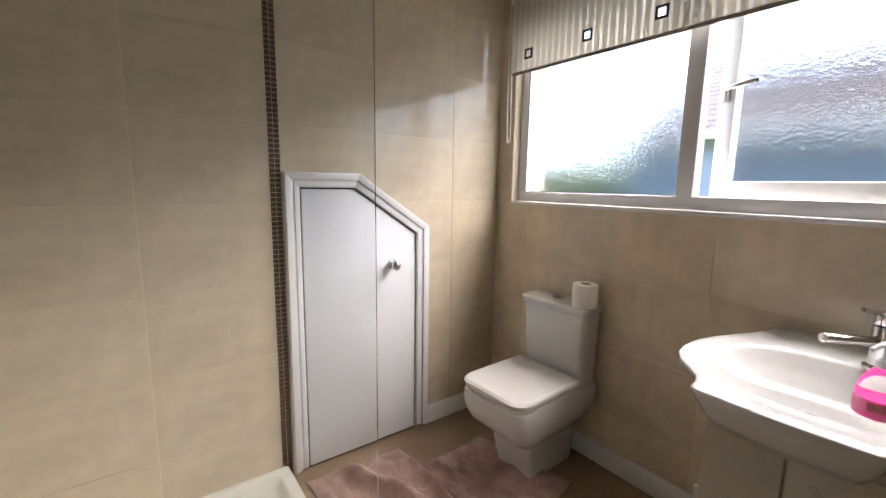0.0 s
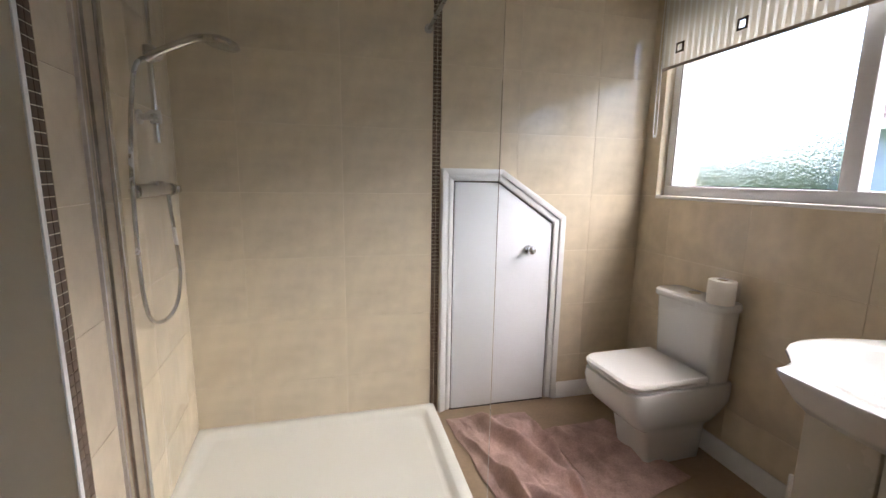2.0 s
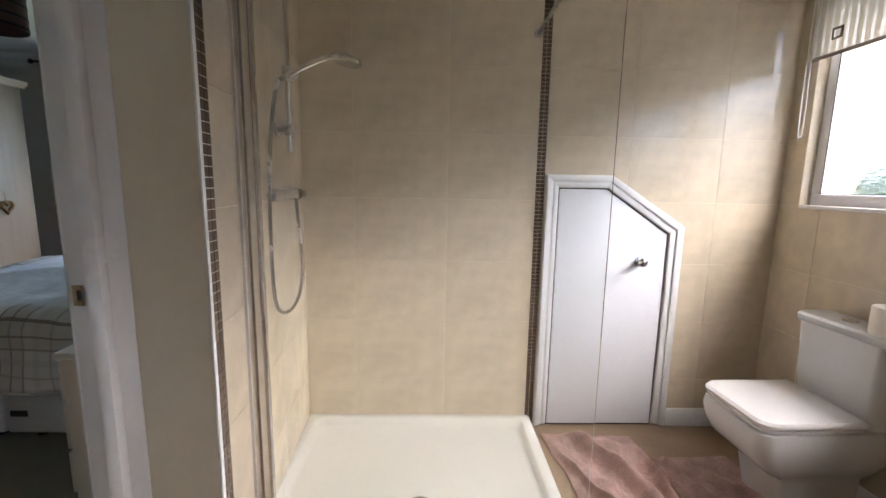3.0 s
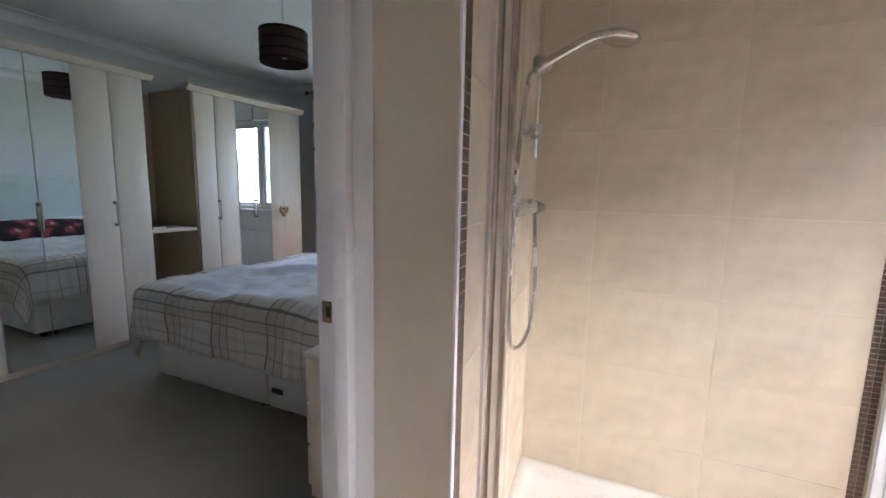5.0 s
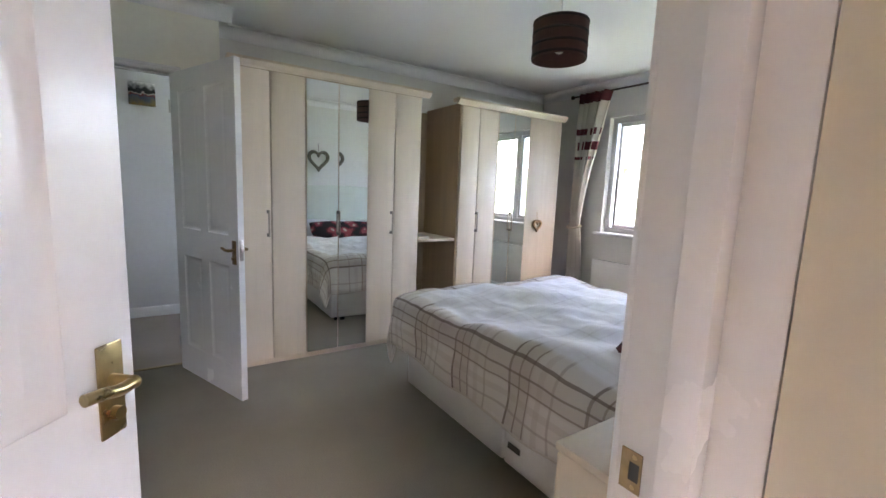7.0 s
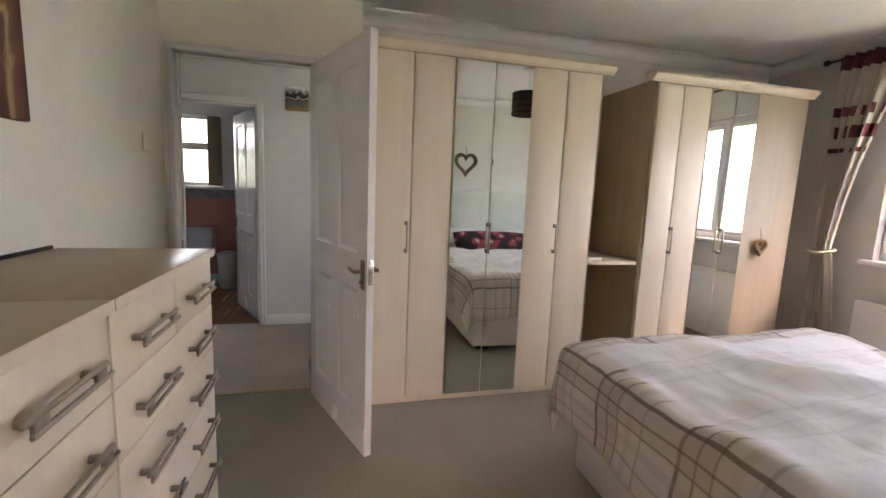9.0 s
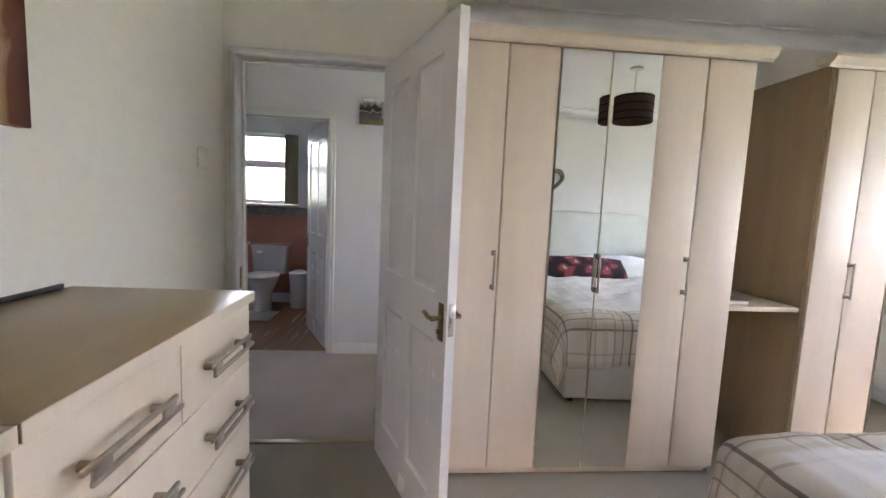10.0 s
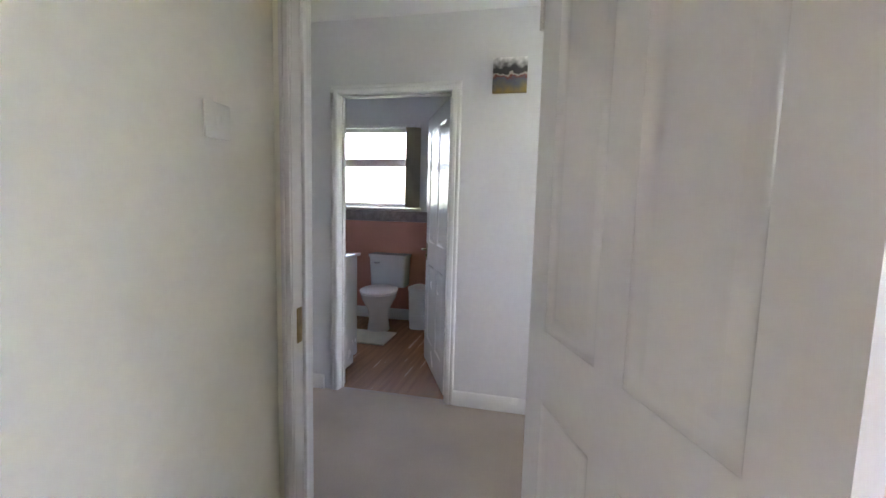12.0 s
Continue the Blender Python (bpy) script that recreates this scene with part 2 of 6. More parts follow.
def slab(bm, axis, a, b, u0, u1, z0, z1, holes=()):
    """A wall from a to b across its axis, from u0 to u1 along it, with openings (u, u, z, z)."""
    us = sorted({u0, u1, *[h[0] for h in holes], *[h[1] for h in holes]})
    zs = sorted({z0, z1, *[h[2] for h in holes], *[h[3] for h in holes]})

    def inside(i, k):
        if not (0 <= i < len(us) - 1 and 0 <= k < len(zs) - 1):
            return False
        cu, cz = (us[i] + us[i + 1]) / 2, (zs[k] + zs[k + 1]) / 2
        return not any(h[0] < cu < h[1] and h[2] < cz < h[3] for h in holes)

    def P(d, u, z):
        return {"x": (d, u, z), "y": (u, d, z)}[axis]
    for i in range(len(us) - 1):
        for k in range(len(zs) - 1):
            if not inside(i, k):
                continue
            u, v, z, w = us[i], us[i + 1], zs[k], zs[k + 1]
            quads = [[P(a, u, z), P(a, v, z), P(a, v, w), P(a, u, w)], [P(b, u, z), P(b, v, z), P(b, v, w), P(b, u, w)]]
            if not inside(i - 1, k):
                quads.append([P(a, u, z), P(b, u, z), P(b, u, w), P(a, u, w)])
            if not inside(i + 1, k):
                quads.append([P(a, v, z), P(b, v, z), P(b, v, w), P(a, v, w)])
            if not inside(i, k - 1):
                quads.append([P(a, u, z), P(a, v, z), P(b, v, z), P(b, u, z)])
            if not inside(i, k + 1):
                quads.append([P(a, u, w), P(a, v, w), P(b, v, w), P(b, u, w)])
            for q in quads:
                bm.faces.new([bm.verts.new(p) for p in q])
    bmesh.ops.remove_doubles(bm, verts=list(bm.verts), dist=1e-5)
    return bm


def wall(name, axis, a, b, u0, u1, material, label, holes=(), z0=0.0, z1=HC):
    return solid(name, slab(B(), axis, a, b, u0, u1, z0, z1, holes), material, label, "wall", "structure", smooth=None)


# the low-y end is unseen, widened to brighten the door jamb
BW = (0.05, 2.285, 1.19, 2.15)     # bathroom window: y, y, z, z
# the high-x end is unseen, widened to brighten the south wall
MW = (-3.24, -1.12, 0.95, 2.10)    # bedroom window: x, x, z, z
B2W = (-1.30, -0.30, 1.25, 2.12)  # second bathroom's window: y, y, z, z

# ---- structure ----
wall_bn = wall("wall_bath_north", "y", NY, NY + 0.15, SWX - 0.34, EX + 0.25, GROUT, "cream tiled bathroom wall behind shower and cupboard door")
wall_be = wall("wall_bath_east", "x", EX, EX + 0.25, -0.9, NY, GROUT, "cream tiled bathroom wall with wide window", [BW])
wall_bs = wall("wall_bath_south", "y", -1.05, -0.9, BX0, EX + 0.25, GROUT, "plain cream bathroom wall")
wall_part = wall("wall_partition", "x", BX0, BX1, -0.9, BNY + 0.25, BEDWALL, "painted partition between bathroom and bedroom", [(DOOR_S - 0.03, DOOR_N + 0.03, 0, HEAD + 0.03)])
SKEW = pose(SWX, NY, 0, 0, 0, 4.2) @ pose(-SWX, -NY, 0)   # the shower's end wall stands a little out of square
SEX, SEY = (SKEW @ Vector((SWX, EXT_Y, 0)))[:2]            # its free corner
wall_shower = solid("wall_shower_end", prism(B(), [(BX1 - 0.01, NY - 0.001), (BX1 - 0.01, 1.4555), (BX1 + 0.001, 1.4555), (BX1 + 0.03, 1.424), (SEX - 0.001, SEY + 0.001), (SWX - 0.001, NY - 0.001)], "z", 0, HC), GROUT, "boxed tiled wall at the shower end", "wall", "structure", smooth=None)
shower_face = new("tiled_face")
shower_face.parent = wall_shower
shower_face.matrix_basis = SKEW
wall_s = wall("wall_bedroom_south", "y", SY - 0.12, SY, HDX - 0.10, BX0, GREEN, "pale green painted bedroom wall")
wall_hd = wall("wall_hall_door", "x", HDX - 0.10, HDX, SY, 1.27, GREEN, "pale green painted wall round the hall door", [(HD_S + 0.005, HD_N + 0.03, 0, HEAD + 0.03)])
wall_ret = wall("wall_return", "y", 1.15, 1.27, WBX, HDX - 0.10, BEDWALL, "short painted return wall beside wardrobes")
wall_w = wall("wall_bedroom_west", "x", WBX - 0.12, WBX, 1.15, BNY + 0.25, BEDWALL, "painted wall behind the wardrobes")
wall_n = wall("wall_bedroom_north", "y", BNY, BNY + 0.25, WBX, BX0, BEDWALL, "painted bedroom wall with the window", [MW])
wall_h1 = wall("wall_hall_west", "x", HFX - 0.10, HFX, -1.6, 2.6, HALLWALL, "white painted hall wall with a doorway", [(-0.34, 0.47, 0, HEAD + 0.03)])
# the opening is unseen, added to let more daylight into the hall
wall_h2 = wall("wall_hall_north", "y", 2.6, 2.7, HFX - 0.1, WBX - 0.12, HALLWALL, "white painted end wall of the hall", [(-5.2, -4.35, 0.9, 2.1)])
wall_h3 = wall("wall_hall_south", "y", -1.7, -1.6, HFX - 0.1, HDX - 0.10, HALLWALL, "white painted end wall of the hall")
wall_h4 = wall("wall_hall_east", "x", HDX - 0.11, HDX - 0.0, -1.6, SY - 0.12, HALLWALL, "white painted hall wall")
wall_b2w = wall("wall_second_bath_west", "x", B2X - 0.2, B2X, -1.7, 0.75, HALLWALL, "white painted wall with a window", [B2W])
wall_b2n = wall("wall_second_bath_north", "y", 0.65, 0.75, B2X, HFX - 0.1, HALLWALL, "white painted bathroom wall")
wall_b2s = wall("wall_second_bath_south", "y", -1.7, -1.6, B2X, HFX - 0.1, HALLWALL, "white painted bathroom wall")
wall("wall_pink_west", "x", B2X, B2X + 0.004, -1.596, 0.646, PINK, "pink lower part of the bathroom wall", z1=1.10)
wall("wall_pink_north", "y", 0.646, 0.65, B2X + 0.004, HFX - 0.1, PINK, "pink lower part of the bathroom wall", z1=1.10)


def floor(name, x0, x1, y0, y1, z, material, label):
    return solid(name, box(B(), (x0, y0, z - 0.1), (x1, y1, z)), material, label, "floor", "structure", smooth=None)


floor("floor_bathroom", BX0 + 0.06, EX + 0.1, -0.95, NY + 0.05, 0.0, VINYL, "brown vinyl bathroom floor")
floor("floor_bedroom", HDX - 0.09, BX0 + 0.06, SY - 0.05, BNY + 0.05, 0.0, CARPET, "grey green fitted carpet")
floor("floor_wardrobes", WBX - 0.05, HDX - 0.09, 1.15, BNY + 0.05, 0.0, CARPET, "grey green fitted carpet under the wardrobes")
floor("floor_hall_door", WBX - 0.05, HDX - 0.09, SY - 0.05, 1.15, 0.0, HALLCARPET, "beige fitted hall carpet")
floor("floor_hall", HFX - 0.05, WBX - 0.05, -1.65, 2.65, 0.0, HALLCARPET, "beige fitted hall carpet")
floor("floor_hall_nib", WBX - 0.05, HDX - 0.05, -1.65, SY - 0.05, 0.0, HALLCARPET, "beige fitted hall carpet")
floor("floor_second_bath", B2X - 0.05, HFX - 0.05, -1.65, 0.7, 0.0, mat("orange brown wood vinyl", (0.34, 0.18, 0.095), 0.24, vary=0.18, scale=3, stretch=(0.6, 9, 1)), "orange brown wood-look floor")


def ceiling(name, x0, x1, y0, y1, z, label, material=CEIL):
    return solid(name, box(B(), (x0, y0, z), (x1, y1, z + 0.12)), material, label, "ceiling", "structure", smooth=None)


ceiling("ceiling_bathroom", BX0 + 0.07, EX + 0.25, -1.05, NY + 0.15, HC, "unseen bathroom ceiling, coloured darker to dim the upper walls", BATHCEIL)
ceiling("ceiling_bedroom", WBX - 0.06, BX0 + 0.07, SY - 0.06, BNY + 0.25, HC, "smooth white bedroom ceiling")
ceiling("ceiling_hall", B2X - 0.2, WBX - 0.06, -1.75, 2.75, HC, "white hall ceiling")
ceiling("ceiling_hall_nib", WBX - 0.06, HDX, -1.75, SY - 0.06, HC, "white hall ceiling")


# ---- trim ----
def trim(name, bm, label, material=WHITE):
    return solid(name, bm, material, label, "trim", "structure")


def skirting(name, axis, plane, side, u0, u1, h=0.095, d=0.016):
    """A skirting board with a rounded top edge."""
    prof = [(0, 0), (d, 0), (d, h * 0.72), (d * 0.75, h * 0.80), (d * 0.7, h * 0.92), (d * 0.3, h), (0, h)]
    bm = B()
    if axis == "x":
        prism(bm, [(plane + side * p[0], p[1]) for p in prof], "y", u0, u1)
    else:
        prism(bm, [(plane + side * p[0], p[1]) for p in prof], "x", u0, u1)
    return trim(name, bm, "white painted skirting board along the wall")


TF = 0.002  # how far the tiles stand proud of their joints
skirting("baseboard_bath_north", "y", NY - TF, -1, 1.434, EX - 0.03)
skirting("baseboard_bath_east", "x", EX - TF, -1, -0.85, NY - 0.03)
skirting("baseboard_bed_west_a", "y", SY, 1, HDX + 0.02, -2.93)
skirting("baseboard_bed_north", "y", BNY, -1, -3.5, BX0 - 0.02)
skirting("baseboard_bed_east", "x", BX0, -1, 1.48, BNY - 0.02)
skirting("baseboard_hall_a", "x", HFX, 1, 0.50, 2.58)
skirting("baseboard_hall_b", "x", HFX, 1, -1.58, -0.42)
skirting("baseboard_bath_two", "x", B2X + 0.004, 1, -1.58, 0.62, 0.12)


def coving(name, axis, plane, side, u0, u1, r=0.085):
    prof = [(0, HC), (0, HC - r)]
    for k in range(0, 7):
        a = math.pi / 2 * k / 6
        prof.append((r - r * math.cos(a) * 0.86 - 0.012 * math.sin(2 * a), HC - r + r * math.sin(a) * 0.86 + 0.012 * math.sin(2 * a)))
    prof.append((r, HC))
    bm = B()
    if axis == "x":
        prism(bm, [(plane + side * p[0], p[1]) for p in prof], "y", u0, u1)
    else:
        prism(bm, [(plane + side * p[0], p[1]) for p in prof], "x", u0, u1)
    return solid(name, bm, CEIL, "white plaster coving under the ceiling", "coving", "structure")


coving("trim_coving_door", "x", HDX, 1, SY, 1.27 + 0.08)
coving("trim_coving_return", "y", 1.27, 1, WBX, HDX + 0.004)
coving("trim_coving_west", "x", WBX, 1, 1.27, BNY)
coving("trim_coving_south", "y", SY, 1, HDX, BX0)
coving("trim_coving_north", "y", BNY, -1, WBX, BX0)
coving("trim_coving_east", "x", BX0, -1, SY, BNY)


def casing(name, axis, face, side, u0, u1, top, label, w=0.062, d=0.016, left=True, right=True):
    """An architrave round a door opening, on one face of its wall: stepped profile on three sides."""
    bm = B()
    for s, e, on in ((u0 - w, u0, left), (u1, u1 + w, right)):
        if not on:
            continue
        for a, b, dd in ((0.0, 1.0, d * 0.6), (0.10, 0.55, d), (0.62, 0.92, d * 0.82)):
            if s < u0:
                lo, hi = e - w * b, e - w * a
            else:
                lo, hi = s + w * a, s + w * b
            p, q = sorted((face, face + side * dd))
            if axis == "x":
                box(bm, (p, lo, 0), (q, hi, top + w * b), 0.003)
            else:
                box(bm, (lo, p, 0), (hi, q, top + w * b), 0.003)
    l, r = (u0 - w if left else u0), (u1 + w if right else u1)
    for a, b, dd in ((0.0, 1.0, d * 0.6), (0.10, 0.55, d), (0.62, 0.92, d * 0.82)):
        p, q = sorted((face, face + side * dd * 0.999))
        if axis == "x":
            box(bm, (p, l, top + w * a), (q, r, top + w * b), 0.003)
        else:
            box(bm, (l, p, top + w * a), (r, q, top + w * b), 0.003)
    return trim(name, bm, label)


def lining(name, axis, a, b, u0, u1, top, stop, label, bead=0.012):
    """Door lining with a stop bead: two jambs and a head."""
    bm = B()
    t = 0.028
    for lo, hi in ((u0 - t, u0), (u1, u1 + t)):
        box(bm, (a, lo, 0), (b, hi, top + t), 0.002) if axis == "x" else box(bm, (lo, a, 0), (hi, b, top + t), 0.002)
    box(bm, (a, u0, top), (b, u1, top + t), 0.002)
    s0, s1 = stop
    box(bm, (s0, u0, 0), (s1, u0 + bead, top - 0.001), 0.002)
    box(bm, (s0, u1 - bead, 0), (s1, u1, top - 0.001), 0.002)
    box(bm, (s0, u0 + bead, top - 0.001 - bead), (s1, u1 - bead, top - 0.001), 0.002)
    return trim(name, bm, label)


lining("trim_lining_bath", "x", BX0 - 0.002, BX1 + 0.024, DOOR_S, DOOR_N, HEAD, (-0.715, -0.676), "white painted door lining with a stop bead", bead=0.032)
casing("trim_architrave_bath_in", "x", BX1, 1, DOOR_S, DOOR_N, HEAD, "white moulded architrave round the bathroom door", w=0.030, right=False)
casing("trim_architrave_bath_out", "x", BX0, -1, DOOR_S, DOOR_N, HEAD, "white moulded architrave round the bathroom door")
lining("trim_lining_hall", "x", HDX - 0.102, HDX + 0.002, HD_S + 0.03, HD_N, HEAD, (HDX - 0.062, HDX - 0.04), "white painted door lining with a stop bead")
casing("trim_architrave_hall", "x", HDX, 1, HD_S + 0.03, HD_N, HEAD, "white moulded architrave round the hall door", w=0.04)
lining("trim_lining_second_bath", "x", HFX - 0.102, HFX + 0.002, -0.31, 0.44, HEAD, (HFX - 0.06, HFX - 0.04), "white painted door lining with a stop bead")
casing("trim_architrave_second_bath", "x", HFX, 1, -0.31, 0.44, HEAD, "white moulded architrave round the far doorway", w=0.06)
solid("threshold_strip", box(B(), (HDX - 0.108, HD_S + 0.03, 0), (HDX - 0.072, HD_N, 0.006), 0.002), mat("dull gold carpet bar", (0.42, 0.33, 0.2), 0.35, 0.8, vary=0.1), "dull gold carpet bar across the doorway", "trim", "structure")
solid("threshold_bath", box(B(), (BX0 + 0.03, DOOR_S, 0), (BX1 - 0.01, DOOR_N, 0.005), 0.002), STEEL, "metal carpet bar across the bathroom doorway", "trim", "structure")


# ---- doors ----
def lever(parent, x, side, brass, z, toward):
    """A lever handle on a long plate; toward: the way the lever points along the leaf."""
    y = side
    plate = part("handle_plate", box(B(), (x - 0.021, min(y, y * 1.25), z - 0.085), (x + 0.021, max(y, y * 1.25), z + 0.055), 0.003), brass, parent, "brass door handle on a long plate")
    sgn = 1 if y > 0 else -1
    bm = B()
    cyl(bm, (x, y, z), (x, y + sgn * 0.038, z), 0.009, seg=14)
    tube(bm, [(x, y + sgn * 0.038, z), (x + toward * 0.025, y + sgn * 0.042, z + 0.001), (x + toward * 0.05, y + sgn * 0.040, z + 0.006), (x + toward * 0.074, y + sgn * 0.036, z + 0.008)], 0.0085, 10, 4)
    ball(bm, (x, y + sgn * 0.038, z), 0.010)
    part("lever", bm, brass, plate)
    bm = B()
    cyl(bm, (x, y * 1.2, z - 0.05), (x, y * 1.2 + sgn * 0.012, z - 0.05), 0.010, seg=14)
    part("thumb_turn", bm, brass, plate)


def panel_door(name, label, m, w=0.755, h=1.985, t=0.036, brass=BRASS, handle_z=0.93):
    """A four-panel door leaf, hinged at local x = 0, reaching along local x."""
    d = thing(name, None, label, "door", kind="structure", m=m)
    s, mid = 0.105, 0.095
    c = w / 2
    hol = [(s, c - mid / 2, 0.20, 0.82), (c + mid / 2, w - s, 0.20, 0.82), (s, c - mid / 2, 1.0, h - 0.12), (c + mid / 2, w - s, 1.0, h - 0.12)]
    bm = slab(B(), "y", -t / 2, t / 2, 0.003, w, 0.006, h, hol)
    part("leaf", bm, WHITE, d, smooth=30)
    for u0, u1, z0, z1 in hol:
        bm = B()
        g = 0.03
        rings = []
        for side in (1, -1):
            ring = []
            for inset, depth in ((0, 0.0175), (0.010, 0.0115), (0.020, 0.0098), (0.030, 0.0104), (0.044, 0.0130)):
                ring.append([(u0 + inset, side * depth, z0 + inset), (u1 - inset, side * depth, z0 + inset), (u1 - inset, side * depth, z1 - inset), (u0 + inset, side * depth, z1 - inset)])
            loft(bm, ring, cap=False)
            bm.faces.new([bm.verts.new(p) for p in ring[-1]])
        part("panel", bm, WHITE, d, smooth=25)
    lever(d, w - 0.042, t / 2, brass, handle_z, -1)
    lever(d, w - 0.042, -t / 2, brass, handle_z, -1)
    part("latch_plate", box(B(), (w - 0.0005, -0.011, handle_z - 0.06), (w + 0.0015, 0.011, handle_z + 0.06), 0.0005), STEEL, d, "steel latch plate on the edge")
    part("latch_bolt", box(B(), (w, -0.007, handle_z - 0.012), (w + 0.011, 0.007, handle_z + 0.012), 0.002), STEEL, d)
    for z in (0.2, 1.78):
        part("hinge", cyl(B(), (0.0, -t / 2 - 0.004, z - 0.04), (0.0, -t / 2 - 0.004, z + 0.04), 0.006, seg=10), STEEL, d)
    return d


def leaf_at(hx, hy, ex, ey):
    return pose(hx, hy, 0.0, 0, 0, math.degrees(math.atan2(ey - hy, ex - hx)))


panel_door("door_bathroom", "white four-panel bathroom door with brass lever, open", leaf_at(-0.765, 0.46, -1.262, 0.858), w=0.637, handle_z=1.018)
panel_door("door_bedroom", "white four-panel bedroom door with brass lever, open", leaf_at(-3.835, 0.992, -3.118, 1.279), w=0.772, brass=ANTIQUE, handle_z=0.92)
panel_door("door_second_bath", "white four-panel bathroom door standing half open", leaf_at(-5.405, 0.425, -6.19, 0.06), w=0.76, brass=ANTIQUE)

# strike plate on the bathroom jamb
st = thing("strike_plate", (-0.758, DOOR_N, 0.952), "dull steel strike plate let into the door jamb", "strike plate")
part("plate", slab(B(), "y", -0.0025, -0.0005, -0.018, 0.011, -0.028, 0.028, [(-0.006, 0.008, -0.013, 0.013)]), ANTIQUE, st, smooth=30)
# flat dark inlay, painted as the shade inside the hole
part("latch_hole", box(B(), (-0.006, -0.0018, -0.013), (0.008, -0.0012, 0.013)), LINER, st)
part("screw", cyl(B(), (0.001, -0.0026, 0.021), (0.001, -0.0034, 0.021), 0.0032, seg=12), BRASS, st)
part("screw", cyl(B(), (0.001, -0.0026, -0.021), (0.001, -0.0034, -0.021), 0.0032, seg=12), BRASS, st)
st2 = thing("strike_plate", (HDX - 0.02, HD_S + 0.03, 0.92), "small brass strike plate on the hall door jamb", "strike plate")
part("plate", box(B(), (-0.014, 0.0005, -0.055), (0.014, 0.0025, 0.055), 0.0008), ANTIQUE, st2)


# ---- windows ----
def window_frame(axis_x, y0, y1, z0, z1, d=0.062, w=0.052, m=None):
    bm = B()
    for lo, hi in (((y0, z0), (y1, z0 + w)), ((y0, z1 - w), (y1, z1)), ((y0, z0 + w), (y0 + w, z1 - w)), ((y1 - w, z0 + w), (y1, z1 - w))):
        box(bm, (axis_x - d / 2, lo[0], lo[1]), (axis_x + d / 2, hi[0], hi[1]), 0.006)
    return bm


WX = EX + 0.075  # bathroom window's plane
bw = thing("window_bathroom", (0, 0, 0), "white plastic window with patterned obscure glass", "window", kind="structure")
part("window_frame", window_frame(WX, BW[0] + 0.003, BW[1] - 0.003, BW[2] + 0.004, BW[3] - 0.003), UPVC, bw)
bm = box(B(), (WX - 0.03, 1.384, BW[2] + 0.05), (WX + 0.03, 1.449, BW[3] - 0.05), 0.006)
part("mullion", bm, UPVC, bw)
part("window_sill", box(B(), (EX - 0.006, BW[0] + 0.002, BW[2] - 0.012), (WX - 0.031, BW[1] - 0.002, BW[2] + 0.004), 0.003), UPVC, bw, "white sill board below the window")
gl = part("pane", box(B(), (WX - 0.003, 1.44, BW[2] + 0.05), (WX + 0.003, BW[1] - 0.05, BW[3] - 0.05)), FROST, bw, "patterned obscure glass pane", smooth=None)
gl.visible_shadow = False
gasket = B()
for lo, hi in (((1.449, BW[2] + 0.056), (2.230, BW[2] + 0.060)), ((2.228, BW[2] + 0.056), (2.232, BW[3] - 0.056))):
    box(gasket, (WX - 0.0325, lo[0], lo[1]), (WX - 0.0305, hi[0], hi[1]))
part("gasket", gasket, LINER, bw)
# opening sash, standing ajar, hinged on its far side
bm = window_frame(0.0, 0.0, 1.285, BW[2] + 0.055, BW[3] - 0.055, 0.055, 0.06)
sash = part("sash", bm, UPVC, bw, "white opening sash standing ajar")
sash.matrix_basis = pose(WX - 0.01, BW[0] + 0.05, 0, 0, 0, -6.2)
sg = part("pane", box(B(), (-0.003, 0.055, BW[2] + 0.11), (0.003, 1.23, BW[3] - 0.11)), FROST, sash, "patterned obscure glass pane", smooth=None)
sg.visible_shadow = False
bm = B()
box(bm, (-0.048, 1.245, 1.60), (-0.027, 1.27, 1.66), 0.004)
tube(bm, [(-0.045, 1.257, 1.645), (-0.06, 1.23, 1.648), (-0.062, 1.18, 1.655), (-0.055, 1.14, 1.66)], 0.008, 10, 4)
part("window_handle", bm, STEEL, sash, "grey lever window handle")


# bedroom window: three lights
nw = thing("window_bedroom", (0, 0, 0), "white plastic bedroom window with clear glass", "window", kind="structure")
NWY = BNY + 0.09


def frame_y(bm, x0, x1, z0, z1, d, w):
    for lo, hi in (((x0, z0), (x1, z0 + w)), ((x0, z1 - w), (x1, z1)), ((x0, z0 + w), (x0 + w, z1 - w)), ((x1 - w, z0 + w), (x1, z1 - w))):
        box(bm, (lo[0], NWY - d / 2, lo[1]), (hi[0], NWY + d / 2, hi[1]), 0.006)
    return bm


bm = frame_y(B(), MW[0] + 0.003, MW[1] - 0.003, MW[2] + 0.003, MW[3] - 0.003, 0.07, 0.05)
MULL = (-2.59, -1.86)
for x in MULL:
    box(bm, (x - 0.03, NWY - 0.035, MW[2] + 0.05), (x + 0.03, NWY + 0.035, MW[3] - 0.05), 0.006)
part("window_frame", bm, UPVC, nw)
edges = (MW[0] + 0.05, *MULL, MW[1] - 0.05)
for a, b in zip(edges, edges[1:]):
    cs = part("casement", frame_y(B(), a + 0.028, b - 0.028, MW[2] + 0.055, MW[3] - 0.055, 0.05, 0.035), UPVC, nw)
    pn = part("pane", box(B(), (a + 0.06, NWY - 0.004, MW[2] + 0.088), (b - 0.06, NWY + 0.004, MW[3] - 0.088)), GLASS, cs, smooth=None)
    pn.visible_shadow = False
part("window_sill", box(B(), (MW[0] - 0.05, BNY - 0.06, MW[2] - 0.03), (MW[1] + 0.05, NWY - 0.036, MW[2] + 0.002), 0.006), UPVC, nw, "white painted window board")

